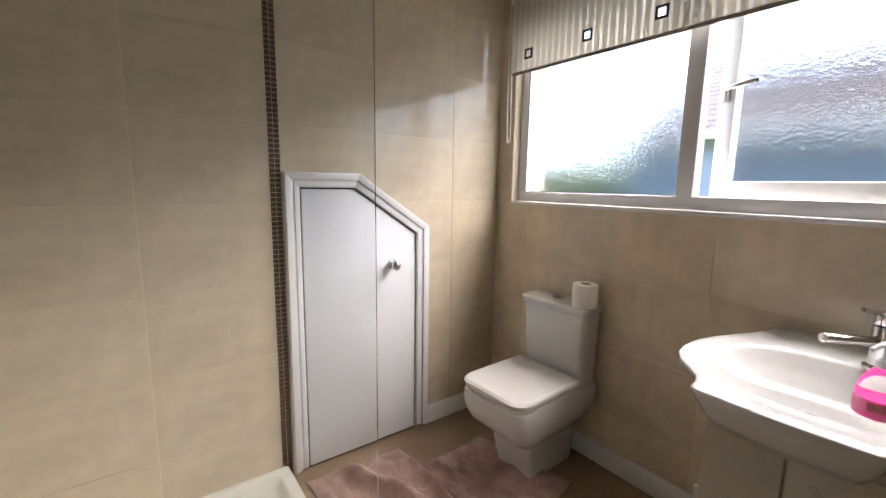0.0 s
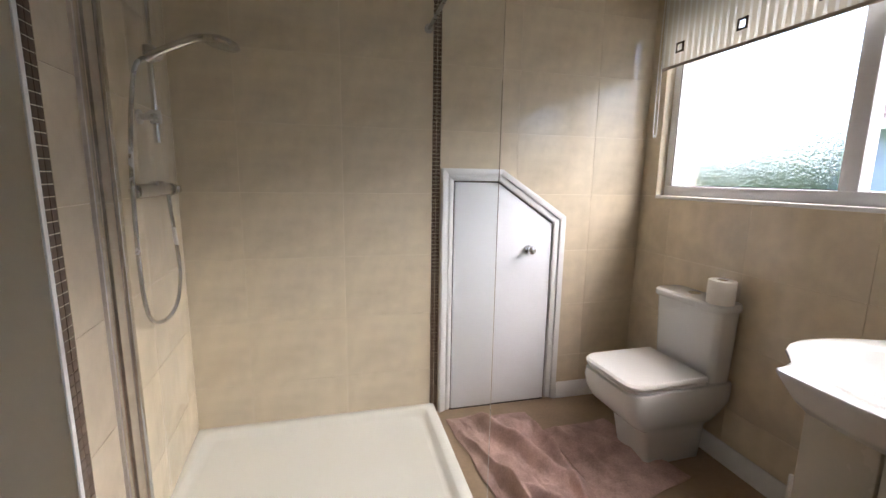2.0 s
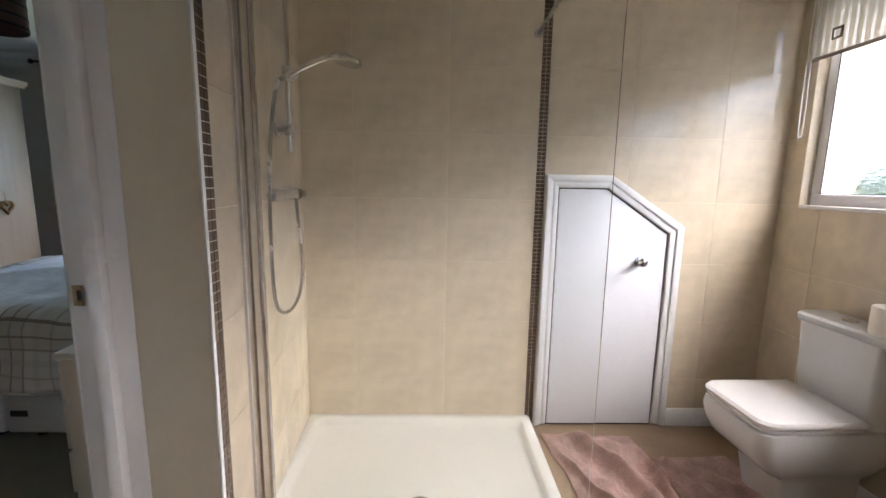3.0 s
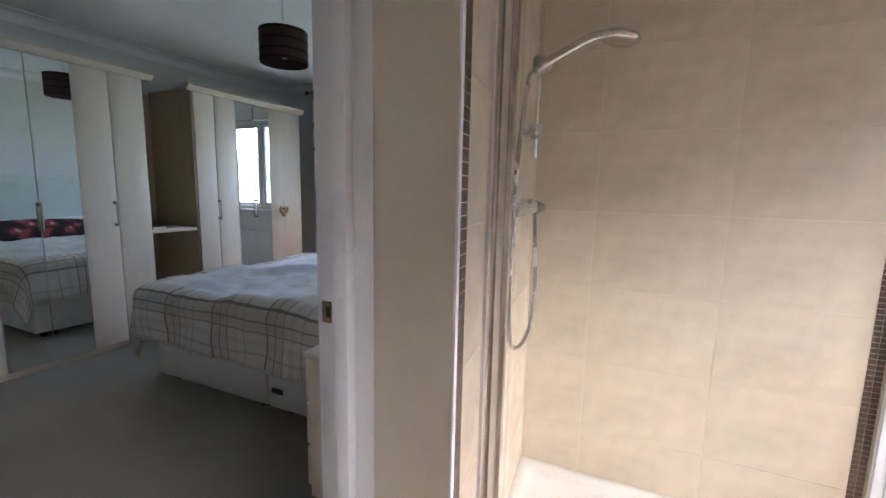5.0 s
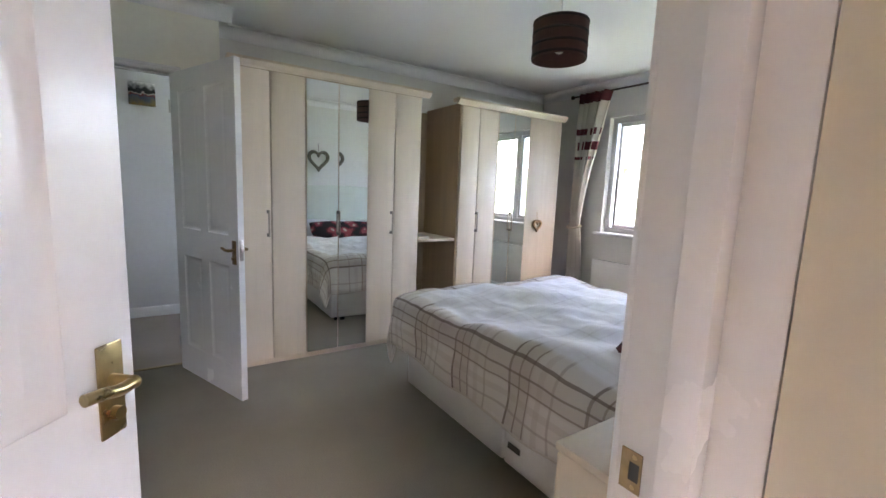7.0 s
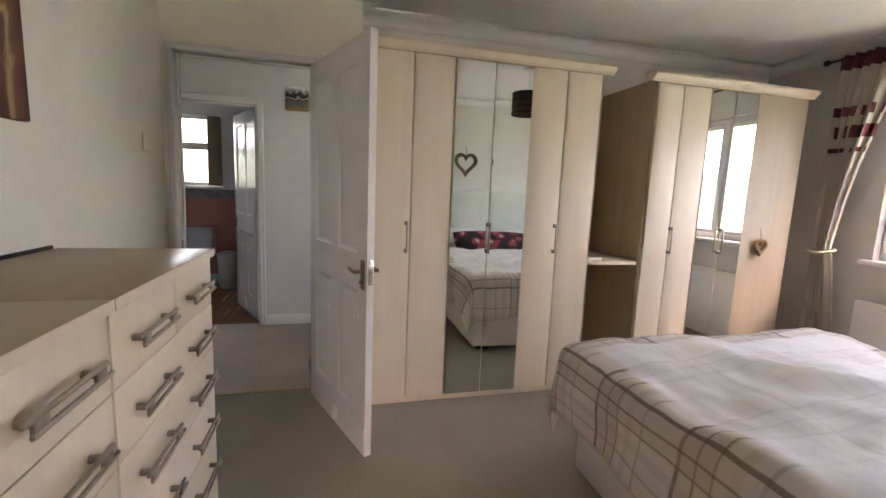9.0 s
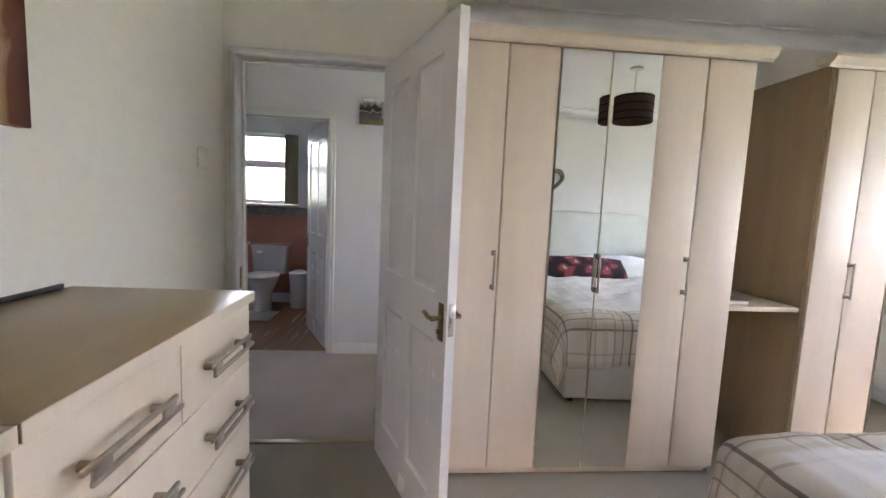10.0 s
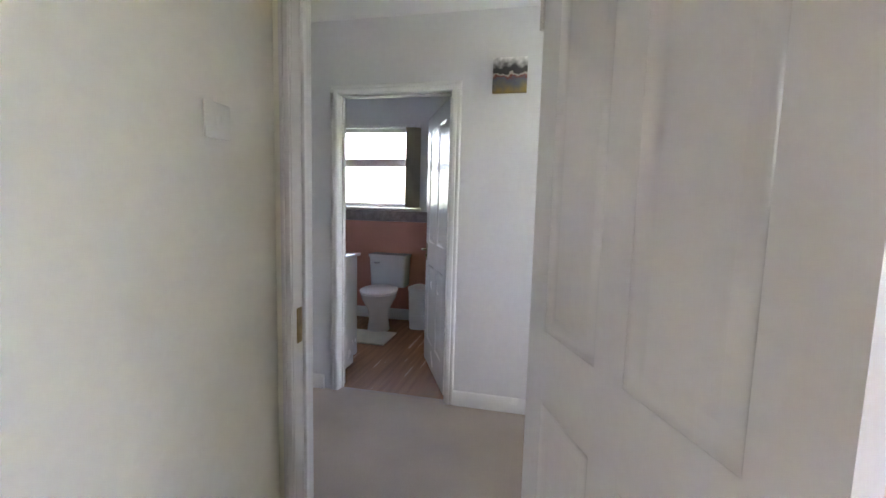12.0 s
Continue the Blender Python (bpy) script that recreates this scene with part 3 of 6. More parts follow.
# second bathroom's window
w2 = thing("window_second_bath", (0, 0, 0), "white plastic window with obscure glass and top light", "window", kind="structure")
bm = window_frame(B2X - 0.06, B2W[0] + 0.002, B2W[1] - 0.002, B2W[2] + 0.003, B2W[3] - 0.003, 0.06, 0.045)
box(bm, (B2X - 0.09, B2W[0] + 0.04, 1.70), (B2X - 0.03, B2W[1] - 0.04, 1.785), 0.006)
part("window_frame", bm, UPVC, w2)
for z0, z1 in ((B2W[2] + 0.05, 1.70), (1.785, B2W[3] - 0.05)):
    pn = part("pane", box(B(), (B2X - 0.066, B2W[0] + 0.045, z0), (B2X - 0.056, B2W[1] - 0.045, z1)), FROST, w2, smooth=None)
    pn.visible_shadow = False
part("window_sill", box(B(), (B2X - 0.03, B2W[0] - 0.04, B2W[2] - 0.03), (B2X + 0.05, B2W[1] + 0.04, B2W[2] + 0.002), 0.006), UPVC, w2)

# ---- bathroom things ----
# cupboard door under the slope
cup = thing("cupboard_door", (0, NY - TF, 0), "white painted cupboard door with sloping top and moulded frame", "cupboard door")
outer = [(0.726, 0.0), (0.726, 1.318), (1.055, 1.318), (1.432, 1.072), (1.432, 0.0)]
inner = [(0.79, 0.02), (0.79, 1.256), (1.032, 1.256), (1.358, 1.036), (1.358, 0.02)]


def between(k):
    return [(o[0] + (i[0] - o[0]) * k, o[1] + (i[1] - o[1]) * k) for o, i in zip(outer, inner)]


bm = B()
for k0, k1, d in ((0.0, 1.0, 0.014), (0.06, 0.5, 0.024), (0.62, 0.96, 0.020)):
    a, b = between(k0), between(k1)
    for i in range(4):
        quad = [a[i], a[i + 1], b[i + 1], b[i]]
        prism(bm, quad, "y", -d, 0.0, 0.002)
part("architrave", bm, WHITE, cup)
DOORWHITE = mat("bluish white satin paint", (0.78, 0.80, 0.82), 0.35, vary=0.02, scale=3, bump=0.03, bump_scale=50)
leafp = [(0.797, 0.012), (0.797, 1.249), (1.030, 1.249), (1.351, 1.032), (1.351, 0.012)]
part("leaf", prism(B(), leafp, "y", -0.010, 0.0, 0.002), DOORWHITE, cup)
# thin dark sheet behind the leaf paints the shade in its gap
part("shadow_gap", prism(B(), [(0.791, 0.001), (0.791, 1.255), (1.032, 1.255), (1.357, 1.035), (1.357, 0.001)], "y", -0.002, 0.0), LINER, cup, "dark sheet for the shade in the gap round the leaf", smooth=None)
bm = B()
cyl(bm, (1.218, -0.010, 0.895), (1.218, -0.016, 0.895), 0.024, seg=20, bev=0.002)
cyl(bm, (1.218, -0.016, 0.895), (1.218, -0.045, 0.895), 0.009, seg=14)
ball(bm, (1.218, -0.055, 0.895), 0.024, (1, 0.75, 1))
part("knob", bm, CHROME, cup, "round chrome knob")

# shower tray
TX0, TX1, TY0, TY1, TZ = SWX + TF, 0.70, 1.555, NY - TF, 0.055
tray = thing("shower_tray", ((TX0 + TX1) / 2, (TY0 + TY1) / 2, 0), "low white acrylic shower tray with a rim", "shower tray")


def rrect(hx, hy, r, z, n=5):
    pts = []
    for sx, sy, a0 in ((1, 1, 0), (-1, 1, 90), (-1, -1, 180), (1, -1, 270)):
        for k in range(n + 1):
            a = radians(a0 + 90 * k / n)
            pts.append((sx * (hx - r) + r * math.cos(a), sy * (hy - r) + r * math.sin(a), z))
    return pts


hx, hy = (TX1 - TX0) / 2, (TY1 - TY0) / 2
rings = [rrect(hx, hy, 0.012, 0.0), rrect(hx, hy, 0.012, TZ - 0.006), rrect(hx - 0.006, hy - 0.006, 0.012, TZ), rrect(hx - 0.045, hy - 0.045, 0.03, TZ + 0.002), rrect(hx - 0.052, hy - 0.052, 0.035, TZ), rrect(hx - 0.066, hy - 0.066, 0.05, TZ - 0.020), rrect(hx - 0.085, hy - 0.085, 0.06, TZ - 0.026), rrect(0.16, 0.12, 0.08, TZ - 0.032)]
part("tray_body", loft(B(), rings), ACRYLIC, tray)
part("tray_channel", loft(B(), [rrect(hx - 0.088, hy - 0.088, 0.06, TZ - 0.0272), rrect(hx - 0.094, hy - 0.094, 0.06, TZ - 0.0258), rrect(hx - 0.1, hy - 0.1, 0.06, TZ - 0.0275)], cap=False), ACRYLIC, tray)
bm = B()
cyl(bm, (0.02, -0.19, TZ - 0.033), (0.02, -0.19, TZ - 0.022), 0.045, seg=28, bev=0.003)
part("waste", bm, CHROME, tray, "round chrome waste cover")

# glass screen with wall profile and support arm
GY, GX1, GZ, GX0 = 1.605, 0.727, 2.02, -0.402
scr = thing("shower_screen", (GX0, GY, TZ), "clear glass shower screen with chrome wall profile", "shower screen")
pane = part("glass_panel", box(B(), (0.045, -0.004, 0.0), (GX1 - GX0, 0.004, GZ - TZ), 0.001, 1), GLASS, scr, smooth=None)
pane.visible_shadow = False
bm = B()
for a, b, w in ((TF, 0.028, 0.020), (0.026, 0.062, 0.013)):
    box(bm, (a, -w, 0.0), (b, w, GZ - TZ + 0.005), 0.004)
part("wall_profile", bm, CHROME, scr, "polished chrome channel on the wall")
part("seal", box(B(), (TF, -0.024, 0.0), (TF + 0.012, -0.0205, GZ - TZ)), mat("clear sealant", (0.6, 0.56, 0.5), 0.4), scr)
bm = B()
ax = 0.655 - GX0
cyl(bm, (ax, NY - TF - GY, GZ - TZ - 0.06), (ax, NY - TF - GY - 0.012, GZ - TZ - 0.06), 0.020, seg=20)
cyl(bm, (ax, NY - TF - GY - 0.005, GZ - TZ - 0.06), (ax, 0.0, GZ - TZ - 0.035), 0.008, seg=14)
box(bm, (ax - 0.018, -0.018, GZ - TZ - 0.06), (ax + 0.018, 0.018, GZ - TZ - 0.01), 0.003)
part("support_arm", bm, STEEL, scr, "round steel support arm to the tiled wall")

# shower: rail, riser, valve, hose, hand set
S0 = SWX + TF
sh = thing("shower_set", (S0 + 0.028, 1.97, 1.182), "chrome shower rail with hand shower and bar valve", "shower")
RX, RY = 0.055, 0.02
bm = B()
cyl(bm, (RX, RY, 0.19), (RX, RY, 0.90), 0.0095, seg=16)
part("rail", bm, CHROME, sh, "slim chrome rail")
bm = B()
cyl(bm, (RX - 0.02, RY + 0.06, 0.42), (RX - 0.02, RY + 0.06, 1.24), 0.006, seg=12)
part("riser_pipe", bm, CHROME, sh)
for z in (0.275, 0.80):
    bm = B()
    cyl(bm, (0.0, RY, z), (0.012, RY, z), 0.024, seg=20, bev=0.002)
    cyl(bm, (0.010, RY, z), (RX, RY, z), 0.011, seg=14)
    cyl(bm, (RX, RY, z - 0.022), (RX, RY, z + 0.022), 0.017, seg=18, bev=0.003)
    if z < 0.5:
        box(bm, (RX - 0.012, RY - 0.055, z - 0.014), (RX + 0.012, RY + 0.03, z + 0.012), 0.006)
    part("rail_bracket", bm, STEEL, sh)
bm = B()
cyl(bm, (RX, RY, 0.455), (RX, RY, 0.505), 0.019, seg=18, bev=0.004)
ball(bm, (RX + 0.02, RY - 0.005, 0.475), 0.021)
part("slider", bm, STEEL, sh, "grey slider holding the hand shower")
bm = B()
tube(bm, [(RX + 0.0, RY - 0.035, 0.452), (RX + 0.03, RY - 0.03, 0.475), (RX + 0.10, RY - 0.04, 0.505), (RX + 0.16, RY - 0.055, 0.524), (RX + 0.20, RY - 0.06, 0.526)], 0.0125, 12, 5)
part("hand_grip", bm, CHROME, sh)
bm = lathe(B(), (0, 0, 0), [(0.0, 0.018), (0.03, 0.018), (0.05, 0.010), (0.056, 0.0), (0.054, -0.008), (0.046, -0.012), (0.0, -0.012)])
bmesh.ops.transform(bm, matrix=pose(RX + 0.235, RY - 0.062, 0.513, 0, 10, 0), verts=list(bm.verts))
part("shower_head", bm, CHROME, sh, "round chrome shower head")
bm = B()
cyl(bm, (0.045, -0.115, 0.03), (0.045, 0.12, 0.03), 0.022, seg=20, bev=0.004)
for y in (-0.115, 0.115):
    s = 1 if y > 0 else -1
    cyl(bm, (0.045, y, 0.03), (0.045, y + s * 0.045, 0.03), 0.0245, 0.021, seg=20, bev=0.004)
    cyl(bm, (0.0, y * 0.66, 0.03), (0.012, y * 0.66, 0.03), 0.03, seg=20, bev=0.003)
    cyl(bm, (0.0, y * 0.66, 0.03), (0.045, y * 0.66, 0.03), 0.014, seg=14)
box(bm, (0.03, -0.02, 0.04), (0.062, 0.03, 0.062), 0.006)
cyl(bm, (0.075, 0.14, 0.03), (0.045, 0.14, 0.03), 0.014, seg=14, bev=0.004)
part("bar_valve", bm, CHROME, sh, "chrome thermostatic bar valve")
bm = B()
tube(bm, [(0.05, 0.085, 0.012), (0.055, 0.092, -0.10), (0.06, 0.105, -0.28), (0.058, 0.05, -0.39), (0.05, -0.06, -0.42), (0.045, -0.16, -0.36), (0.045, -0.185, -0.15), (0.048, -0.17, 0.15), (0.055, -0.12, 0.38), (0.055, -0.05, 0.445), (0.055, -0.016, 0.452)], 0.0068, 10, 8)
part("hose", bm, mat("flexible chrome hose", (0.55, 0.54, 0.53), 0.25, 1.0, vary=0.2, scale=8, fine=200, bump=0.6, bump_scale=500), sh, "flexible chrome hose hanging in a loop")

# toilet
wc = thing("toilet", None, "white ceramic close-coupled toilet with lid down", "toilet", m=pose(1.545, 1.845, 0, 0, 0, 2.0))


def wc_ring(x0, x1, hw, z, r):
    """A rounded-rectangle ring from x0 (front) to x1 (back), of half-width hw; its front corners are rounder."""
    pts = []
    n = 6
    for k in range(n + 1):
        a = radians(180 + 90 * k / n)
        pts.append((x0 + r + r * math.cos(a), -hw + r + r * math.sin(a), z))
    rb = 0.012
    for cxx, cyy, a0 in ((x1 - rb, -hw + rb, 270), (x1 - rb, hw - rb, 0)):
        for k in range(4):
            a = radians(a0 + 90 * k / 3)
            pts.append((cxx + rb * math.cos(a), cyy + rb * math.sin(a), z))
    for k in range(n + 1):
        a = radians(90 + 90 * k / n)
        pts.append((x0 + r + r * math.cos(a), hw - r + r * math.sin(a), z))
    return pts


back = EX - TF - 0.020 - 1.545
rings = [wc_ring(-0.015, 0.285, 0.098, 0.0, 0.02), wc_ring(-0.018, 0.285, 0.10, 0.015, 0.02), wc_ring(-0.045, 0.285, 0.112, 0.155, 0.022), wc_ring(-0.052, 0.285, 0.115, 0.175, 0.03), wc_ring(-0.10, 0.295, 0.138, 0.205, 0.04), wc_ring(-0.155, 0.315, 0.160, 0.255, 0.05), wc_ring(-0.185, back, 0.172, 0.31, 0.055), wc_ring(-0.196, back, 0.176, 0.36, 0.055), wc_ring(-0.190, back, 0.174, 0.392, 0.055), wc_ring(-0.180, back, 0.166, 0.398, 0.05)]
part("bowl", loft(B(), rings), CERAMIC, wc)
SEATW = mat("white plastic seat", (0.80, 0.785, 0.765), 0.18, vary=0.01)
rings = [wc_ring(-0.176, 0.195, 0.162, 0.400, 0.05), wc_ring(-0.186, 0.20, 0.170, 0.402, 0.055), wc_ring(-0.188, 0.20, 0.172, 0.412, 0.055), wc_ring(-0.182, 0.198, 0.168, 0.415, 0.05)]
part("seat", loft(B(), rings), SEATW, wc)
rings = [wc_ring(-0.184, 0.20, 0.168, 0.4185, 0.05), wc_ring(-0.194, 0.205, 0.176, 0.4205, 0.06), wc_ring(-0.195, 0.205, 0.177, 0.432, 0.06), wc_ring(-0.186, 0.20, 0.170, 0.442, 0.055), wc_ring(-0.14, 0.18, 0.135, 0.446, 0.045)]
part("lid", loft(B(), rings), SEATW, wc, "closed white plastic lid")
for y in (-0.075, 0.075):
    part("hinge", cyl(B(), (0.2125, y - 0.02, 0.424), (0.2125, y + 0.02, 0.424), 0.012, seg=14, bev=0.003), CHROME, wc)


def box_ring(x0, x1, hw, z, r):
    return [(p[0] + (x0 + x1) / 2, p[1], z) for p in rrect((x1 - x0) / 2, hw, r, z)]


cf = 0.205
rings = [box_ring(cf + 0.022, back, 0.162, 0.385, 0.03), box_ring(cf + 0.015, back, 0.166, 0.45, 0.03), box_ring(cf + 0.005, back, 0.176, 0.72, 0.03)]
part("cistern", loft(B(), rings), CERAMIC, wc)
rings = [box_ring(cf - 0.006, back + 0.003, 0.180, 0.722, 0.03), box_ring(cf - 0.010, back + 0.003, 0.184, 0.728, 0.032), box_ring(cf - 0.010, back + 0.003, 0.184, 0.748, 0.032), box_ring(cf - 0.002, back, 0.178, 0.757, 0.03)]
clid = part("cistern_lid", loft(B(), rings), CERAMIC, wc)
part("flush_button", cyl(B(), (cf + 0.07, 0.015, 0.757), (cf + 0.07, 0.015, 0.763), 0.026, seg=24, bev=0.002), CHROME, clid, "round chrome flush button")
# toilet roll
PAPER = mat("white paper", (0.82, 0.78, 0.70), 0.9, vary=0.03, bump=0.1)
roll = thing("toilet_roll", (1.80, 1.715, 0.757), "white toilet roll standing on the cistern lid", "toilet roll")
part("paper", lathe(B(), (0, 0, 0.001), [(0.021, 0.0), (0.052, 0.0), (0.0535, 0.004), (0.0535, 0.097), (0.051, 0.101), (0.021, 0.101), (0.021, 0.0)]), PAPER, roll)
part("core", lathe(B(), (0, 0, 0.0015), [(0.0205, 0.0), (0.0205, 0.10), (0.0190, 0.10), (0.0190, 0.0), (0.0205, 0.0)]), mat("brown card", (0.33, 0.24, 0.15), 0.9), roll)

# basin and vanity unit
VY = 0.875
bas = thing("wash_basin", (1.525, VY, 0.735), "white ceramic basin with winged sides", "basin")


def basin_edge(k, z, grow):
    """Outline of the basin's deck: a straight front between two corners, notches, then round lobes to the wall."""
    pts = []
    # one side, from the middle of the front round to the wall; mirrored for the other
    side = [(-0.312, 0.0), (-0.310, 0.06), (-0.305, 0.11), (-0.302, 0.145), (-0.292, 0.160), (-0.262, 0.163), (-0.225, 0.176), (-0.190, 0.206), (-0.150, 0.245), (-0.100, 0.272), (-0.04, 0.284), (0.03, 0.282), (0.10, 0.268), (0.17, 0.243), (0.24, 0.212), (0.30, 0.195), (0.378, 0.190)]
    full = side + [(x, -y) for x, y in reversed(side[1:])]
    for x, y in full:
        gx = x + (grow if x < 0.3 else 0) * (-1 if x < 0 else 0)
        gy = y * (1 + grow / 0.25)
        pts.append((gx, gy, z))
    return pts


def basin_bowl(s, z, n=33):
    pts = []
    for i in range(n):
        # starts at the middle of the front and goes round as the outline does
        a = math.pi - 2 * math.pi * i / n
        pts.append((-0.03 + s * 0.205 * math.cos(a), s * 0.245 * math.sin(a), z))
    return pts


nn = len(basin_edge(0, 0, 0))
rings = [basin_edge(0, 0.0, -0.055), basin_edge(0, 0.03, -0.03), basin_edge(0, 0.075, -0.004), basin_edge(0, 0.090, 0.003), basin_edge(0, 0.097, 0.002), basin_edge(0, 0.100, -0.006)]
rings += [basin_bowl(1.0, 0.0985, nn), basin_bowl(0.96, 0.090, nn), basin_bowl(0.88, 0.065, nn), basin_bowl(0.72, 0.030, nn), basin_bowl(0.45, 0.008, nn), basin_bowl(0.12, 0.003, nn)]
part("basin_body", loft(B(), rings), CERAMIC, bas, smooth=60)
part("waste", cyl(B(), (-0.03, 0, 0.003), (-0.03, 0, 0.007), 0.022, seg=20), CHROME, bas)
van = thing("vanity_unit", (1.60, VY, 0), "cream gloss vanity unit under the basin", "vanity unit")
VAN = mat("cream gloss laminate", (0.50, 0.46, 0.38), 0.25, vary=0.02)
part("cabinet", box(B(), (-0.235, -0.165, 0.08), (0.285, 0.165, 0.734), 0.004), VAN, van)
part("plinth", box(B(), (-0.19, -0.15, 0.0), (0.28, 0.15, 0.08), 0.002), VAN, van)
for y0, y1 in ((-0.162, -0.002), (0.002, 0.162)):
    dr = part("door", box(B(), (-0.255, y0, 0.09), (-0.237, y1, 0.72), 0.006), VAN, van)
part("side_pull", box(B(), (-0.255, 0.1655, 0.30), (-0.243, 0.174, 0.52), 0.003), WHITE, van)
tap = thing("basin_tap", (1.70, 0.80, 0.835), "chrome mixer tap with a lever on the basin", "tap")
bm = B()
cyl(bm, (0, 0, 0.0), (0, 0, 0.012), 0.030, seg=24, bev=0.003)
cyl(bm, (0, 0, 0.012), (0, 0, 0.115), 0.022, seg=24, bev=0.003)
part("tap_body", bm, CHROME, tap)
bm = B()
cyl(bm, (0, 0, 0.075), (-0.155, 0.082, 0.093), 0.0125, seg=18, bev=0.002)
part("spout", bm, CHROME, tap)
bm = B()
cyl(bm, (0, 0, 0.117), (0, 0, 0.150), 0.021, seg=24, bev=0.004)
cyl(bm, (0, 0, 0.142), (-0.085, 0.03, 0.165), 0.006, seg=12, bev=0.001)
part("lever", bm, CHROME, tap)
bot = thing("soap_bottle", (1.395, 0.760, 0.8335), "clear pump bottle of pink hand soap on the basin", "soap bottle")
prof = [(0.0, 0.0), (0.040, 0.0), (0.050, 0.006), (0.052, 0.03), (0.049, 0.065), (0.040, 0.095), (0.024, 0.118), (0.014, 0.126), (0.014, 0.138)]
part("bottle", lathe(B(), (0, 0, 0.0), prof), GLASS, bot).visible_shadow = False
part("soap", lathe(B(), (0, 0, 0.003), [(0.0, 0.0), (0.037, 0.001), (0.046, 0.006), (0.048, 0.03), (0.0475, 0.048), (0.0, 0.0481)]), mat("pink soap", (0.85, 0.06, 0.30), 0.15, vary=0.05), bot, "bright pink liquid soap")
bm = lathe(B(), (0, 0, 0.127), [(0.0175, 0.0), (0.0185, 0.004), (0.0185, 0.018), (0.012, 0.024), (0.006, 0.028), (0.006, 0.05), (0.014, 0.052), (0.014, 0.062), (0.0, 0.064)])
tube(bm, [(0.0, 0, 0.183), (-0.02, 0.012, 0.184), (-0.045, 0.022, 0.176)], 0.006, 8, 4)
part("pump", bm, UPVC, bot, "white pump head")
part("label_patch", prism(B(), [(0.0530 * math.cos(a), 0.0530 * math.sin(a)) for a in [radians(165 + 8 * k) for k in range(7)]] + [(0.0524 * math.cos(a), 0.0524 * math.sin(a)) for a in [radians(213 - 8 * k) for k in range(7)]], "z", 0.026, 0.046), mat("dark pink label", (0.32, 0.05, 0.07), 0.5, vary=0.2, scale=40), bot, "small dark red label")


bot.scale = (0.72, 0.72, 0.80)


# rumpled mats on the floor
def mat_cloth(name, corners, label, material, seed, n=100, folds=()):
    p = [Vector((*c, 0)) for c in corners]
    c0 = sum(p, Vector()) / 4
    o = thing(name, (c0.x, c0.y, 0), label, "bath mat")
    bm = B()
    top, low = [], []
    for i in range(n + 1):
        row, row2 = [], []
        for j in range(n + 1):
            u, v = i / n, j / n
            q = p[0] * (1 - u) * (1 - v) + p[1] * u * (1 - v) + p[2] * u * v + p[3] * (1 - u) * v
            wx, wy = q.x + 0.05 * noise.noise((q.x * 6, q.y * 6, seed)), q.y + 0.05 * noise.noise((q.x * 6, q.y * 6, 9 + seed))
            h = 0.012 + 0.005 * noise.noise((wx * 22 + seed, wy * 30, seed)) + 0.016 * abs(noise.noise((wx * 9 + seed, wy * 4, 2.0 * seed))) + 0.014 * max(0.0, noise.noise((wx * 5 + seed, wy * 7, 2.0 * seed))) + 0.004 * noise.noise((wx * 60, wy * 60, seed))
            for fu, fv, du, dv, amp, wd in folds:
                along = (u - fu) * du + (v - fv) * dv
                off = (u - fu) * -dv + (v - fv) * du
                h += amp * math.exp(-(off / wd) ** 2) * max(0.0, 1 - abs(along) / 0.45) ** 0.6
            edge = min(u, v, 1 - u, 1 - v)
            h *= min(1.0, 0.45 + edge * 9)
            w = 0.012 * noise.noise((q.x * 6, q.y * 6, 5 + seed))
            row.append(bm.verts.new((q.x - c0.x + w, q.y - c0.y + w, max(0.007, h))))
            row2.append(bm.verts.new((q.x - c0.x + w, q.y - c0.y + w, 0.001)))
        top.append(row)
        low.append(row2)
    for i in range(n):
        for j in range(n):
            bm.faces.new((top[i][j], top[i + 1][j], top[i + 1][j + 1], top[i][j + 1]))
            bm.faces.new((low[i][j], low[i][j + 1], low[i + 1][j + 1], low[i + 1][j]))
    for a in range(n):
        for r, s in ((0, 1),):
            bm.faces.new((top[a][0], low[a][0], low[a + 1][0], top[a + 1][0]))
            bm.faces.new((top[a + 1][n], low[a + 1][n], low[a][n], top[a][n]))
            bm.faces.new((top[0][a + 1], low[0][a + 1], low[0][a], top[0][a]))
            bm.faces.new((top[n][a], low[n][a], low[n][a + 1], top[n][a + 1]))
    part("cloth", bm, material, o, smooth=75)
    return o


TOWEL = mat("dusty pink towelling", (0.50, 0.345, 0.30), 0.98, vary=0.2, scale=11, fine=130, bump=1.0, bump_scale=210, spec=0.05)
mat_cloth("bath_mat", [(0.745, 2.30), (0.86, 1.25), (1.24, 1.30), (1.185, 2.27)], "rumpled dusty pink towelling bath mat on the floor", TOWEL, 3.1, folds=[(0.30, 0.55, 0.75, 0.66, 0.085, 0.06), (0.7, 0.5, 0.5, 0.86, 0.07, 0.045), (0.55, 0.2, 0.95, 0.3, 0.055, 0.04), (0.12, 0.6, 0.1, 1.0, 0.04, 0.05), (0.45, 0.88, 0.9, -0.3, 0.05, 0.045)])
mat_cloth("bath_mat", [(1.22, 2.10), (1.20, 1.52), (1.68, 1.64), (1.58, 2.12)], "dusty pink pedestal mat in front of the toilet", TOWEL, 7.7, folds=[(0.35, 0.2, 1.0, 0.2, 0.03, 0.06), (0.4, 0.6, 0.8, 0.6, 0.028, 0.05)])

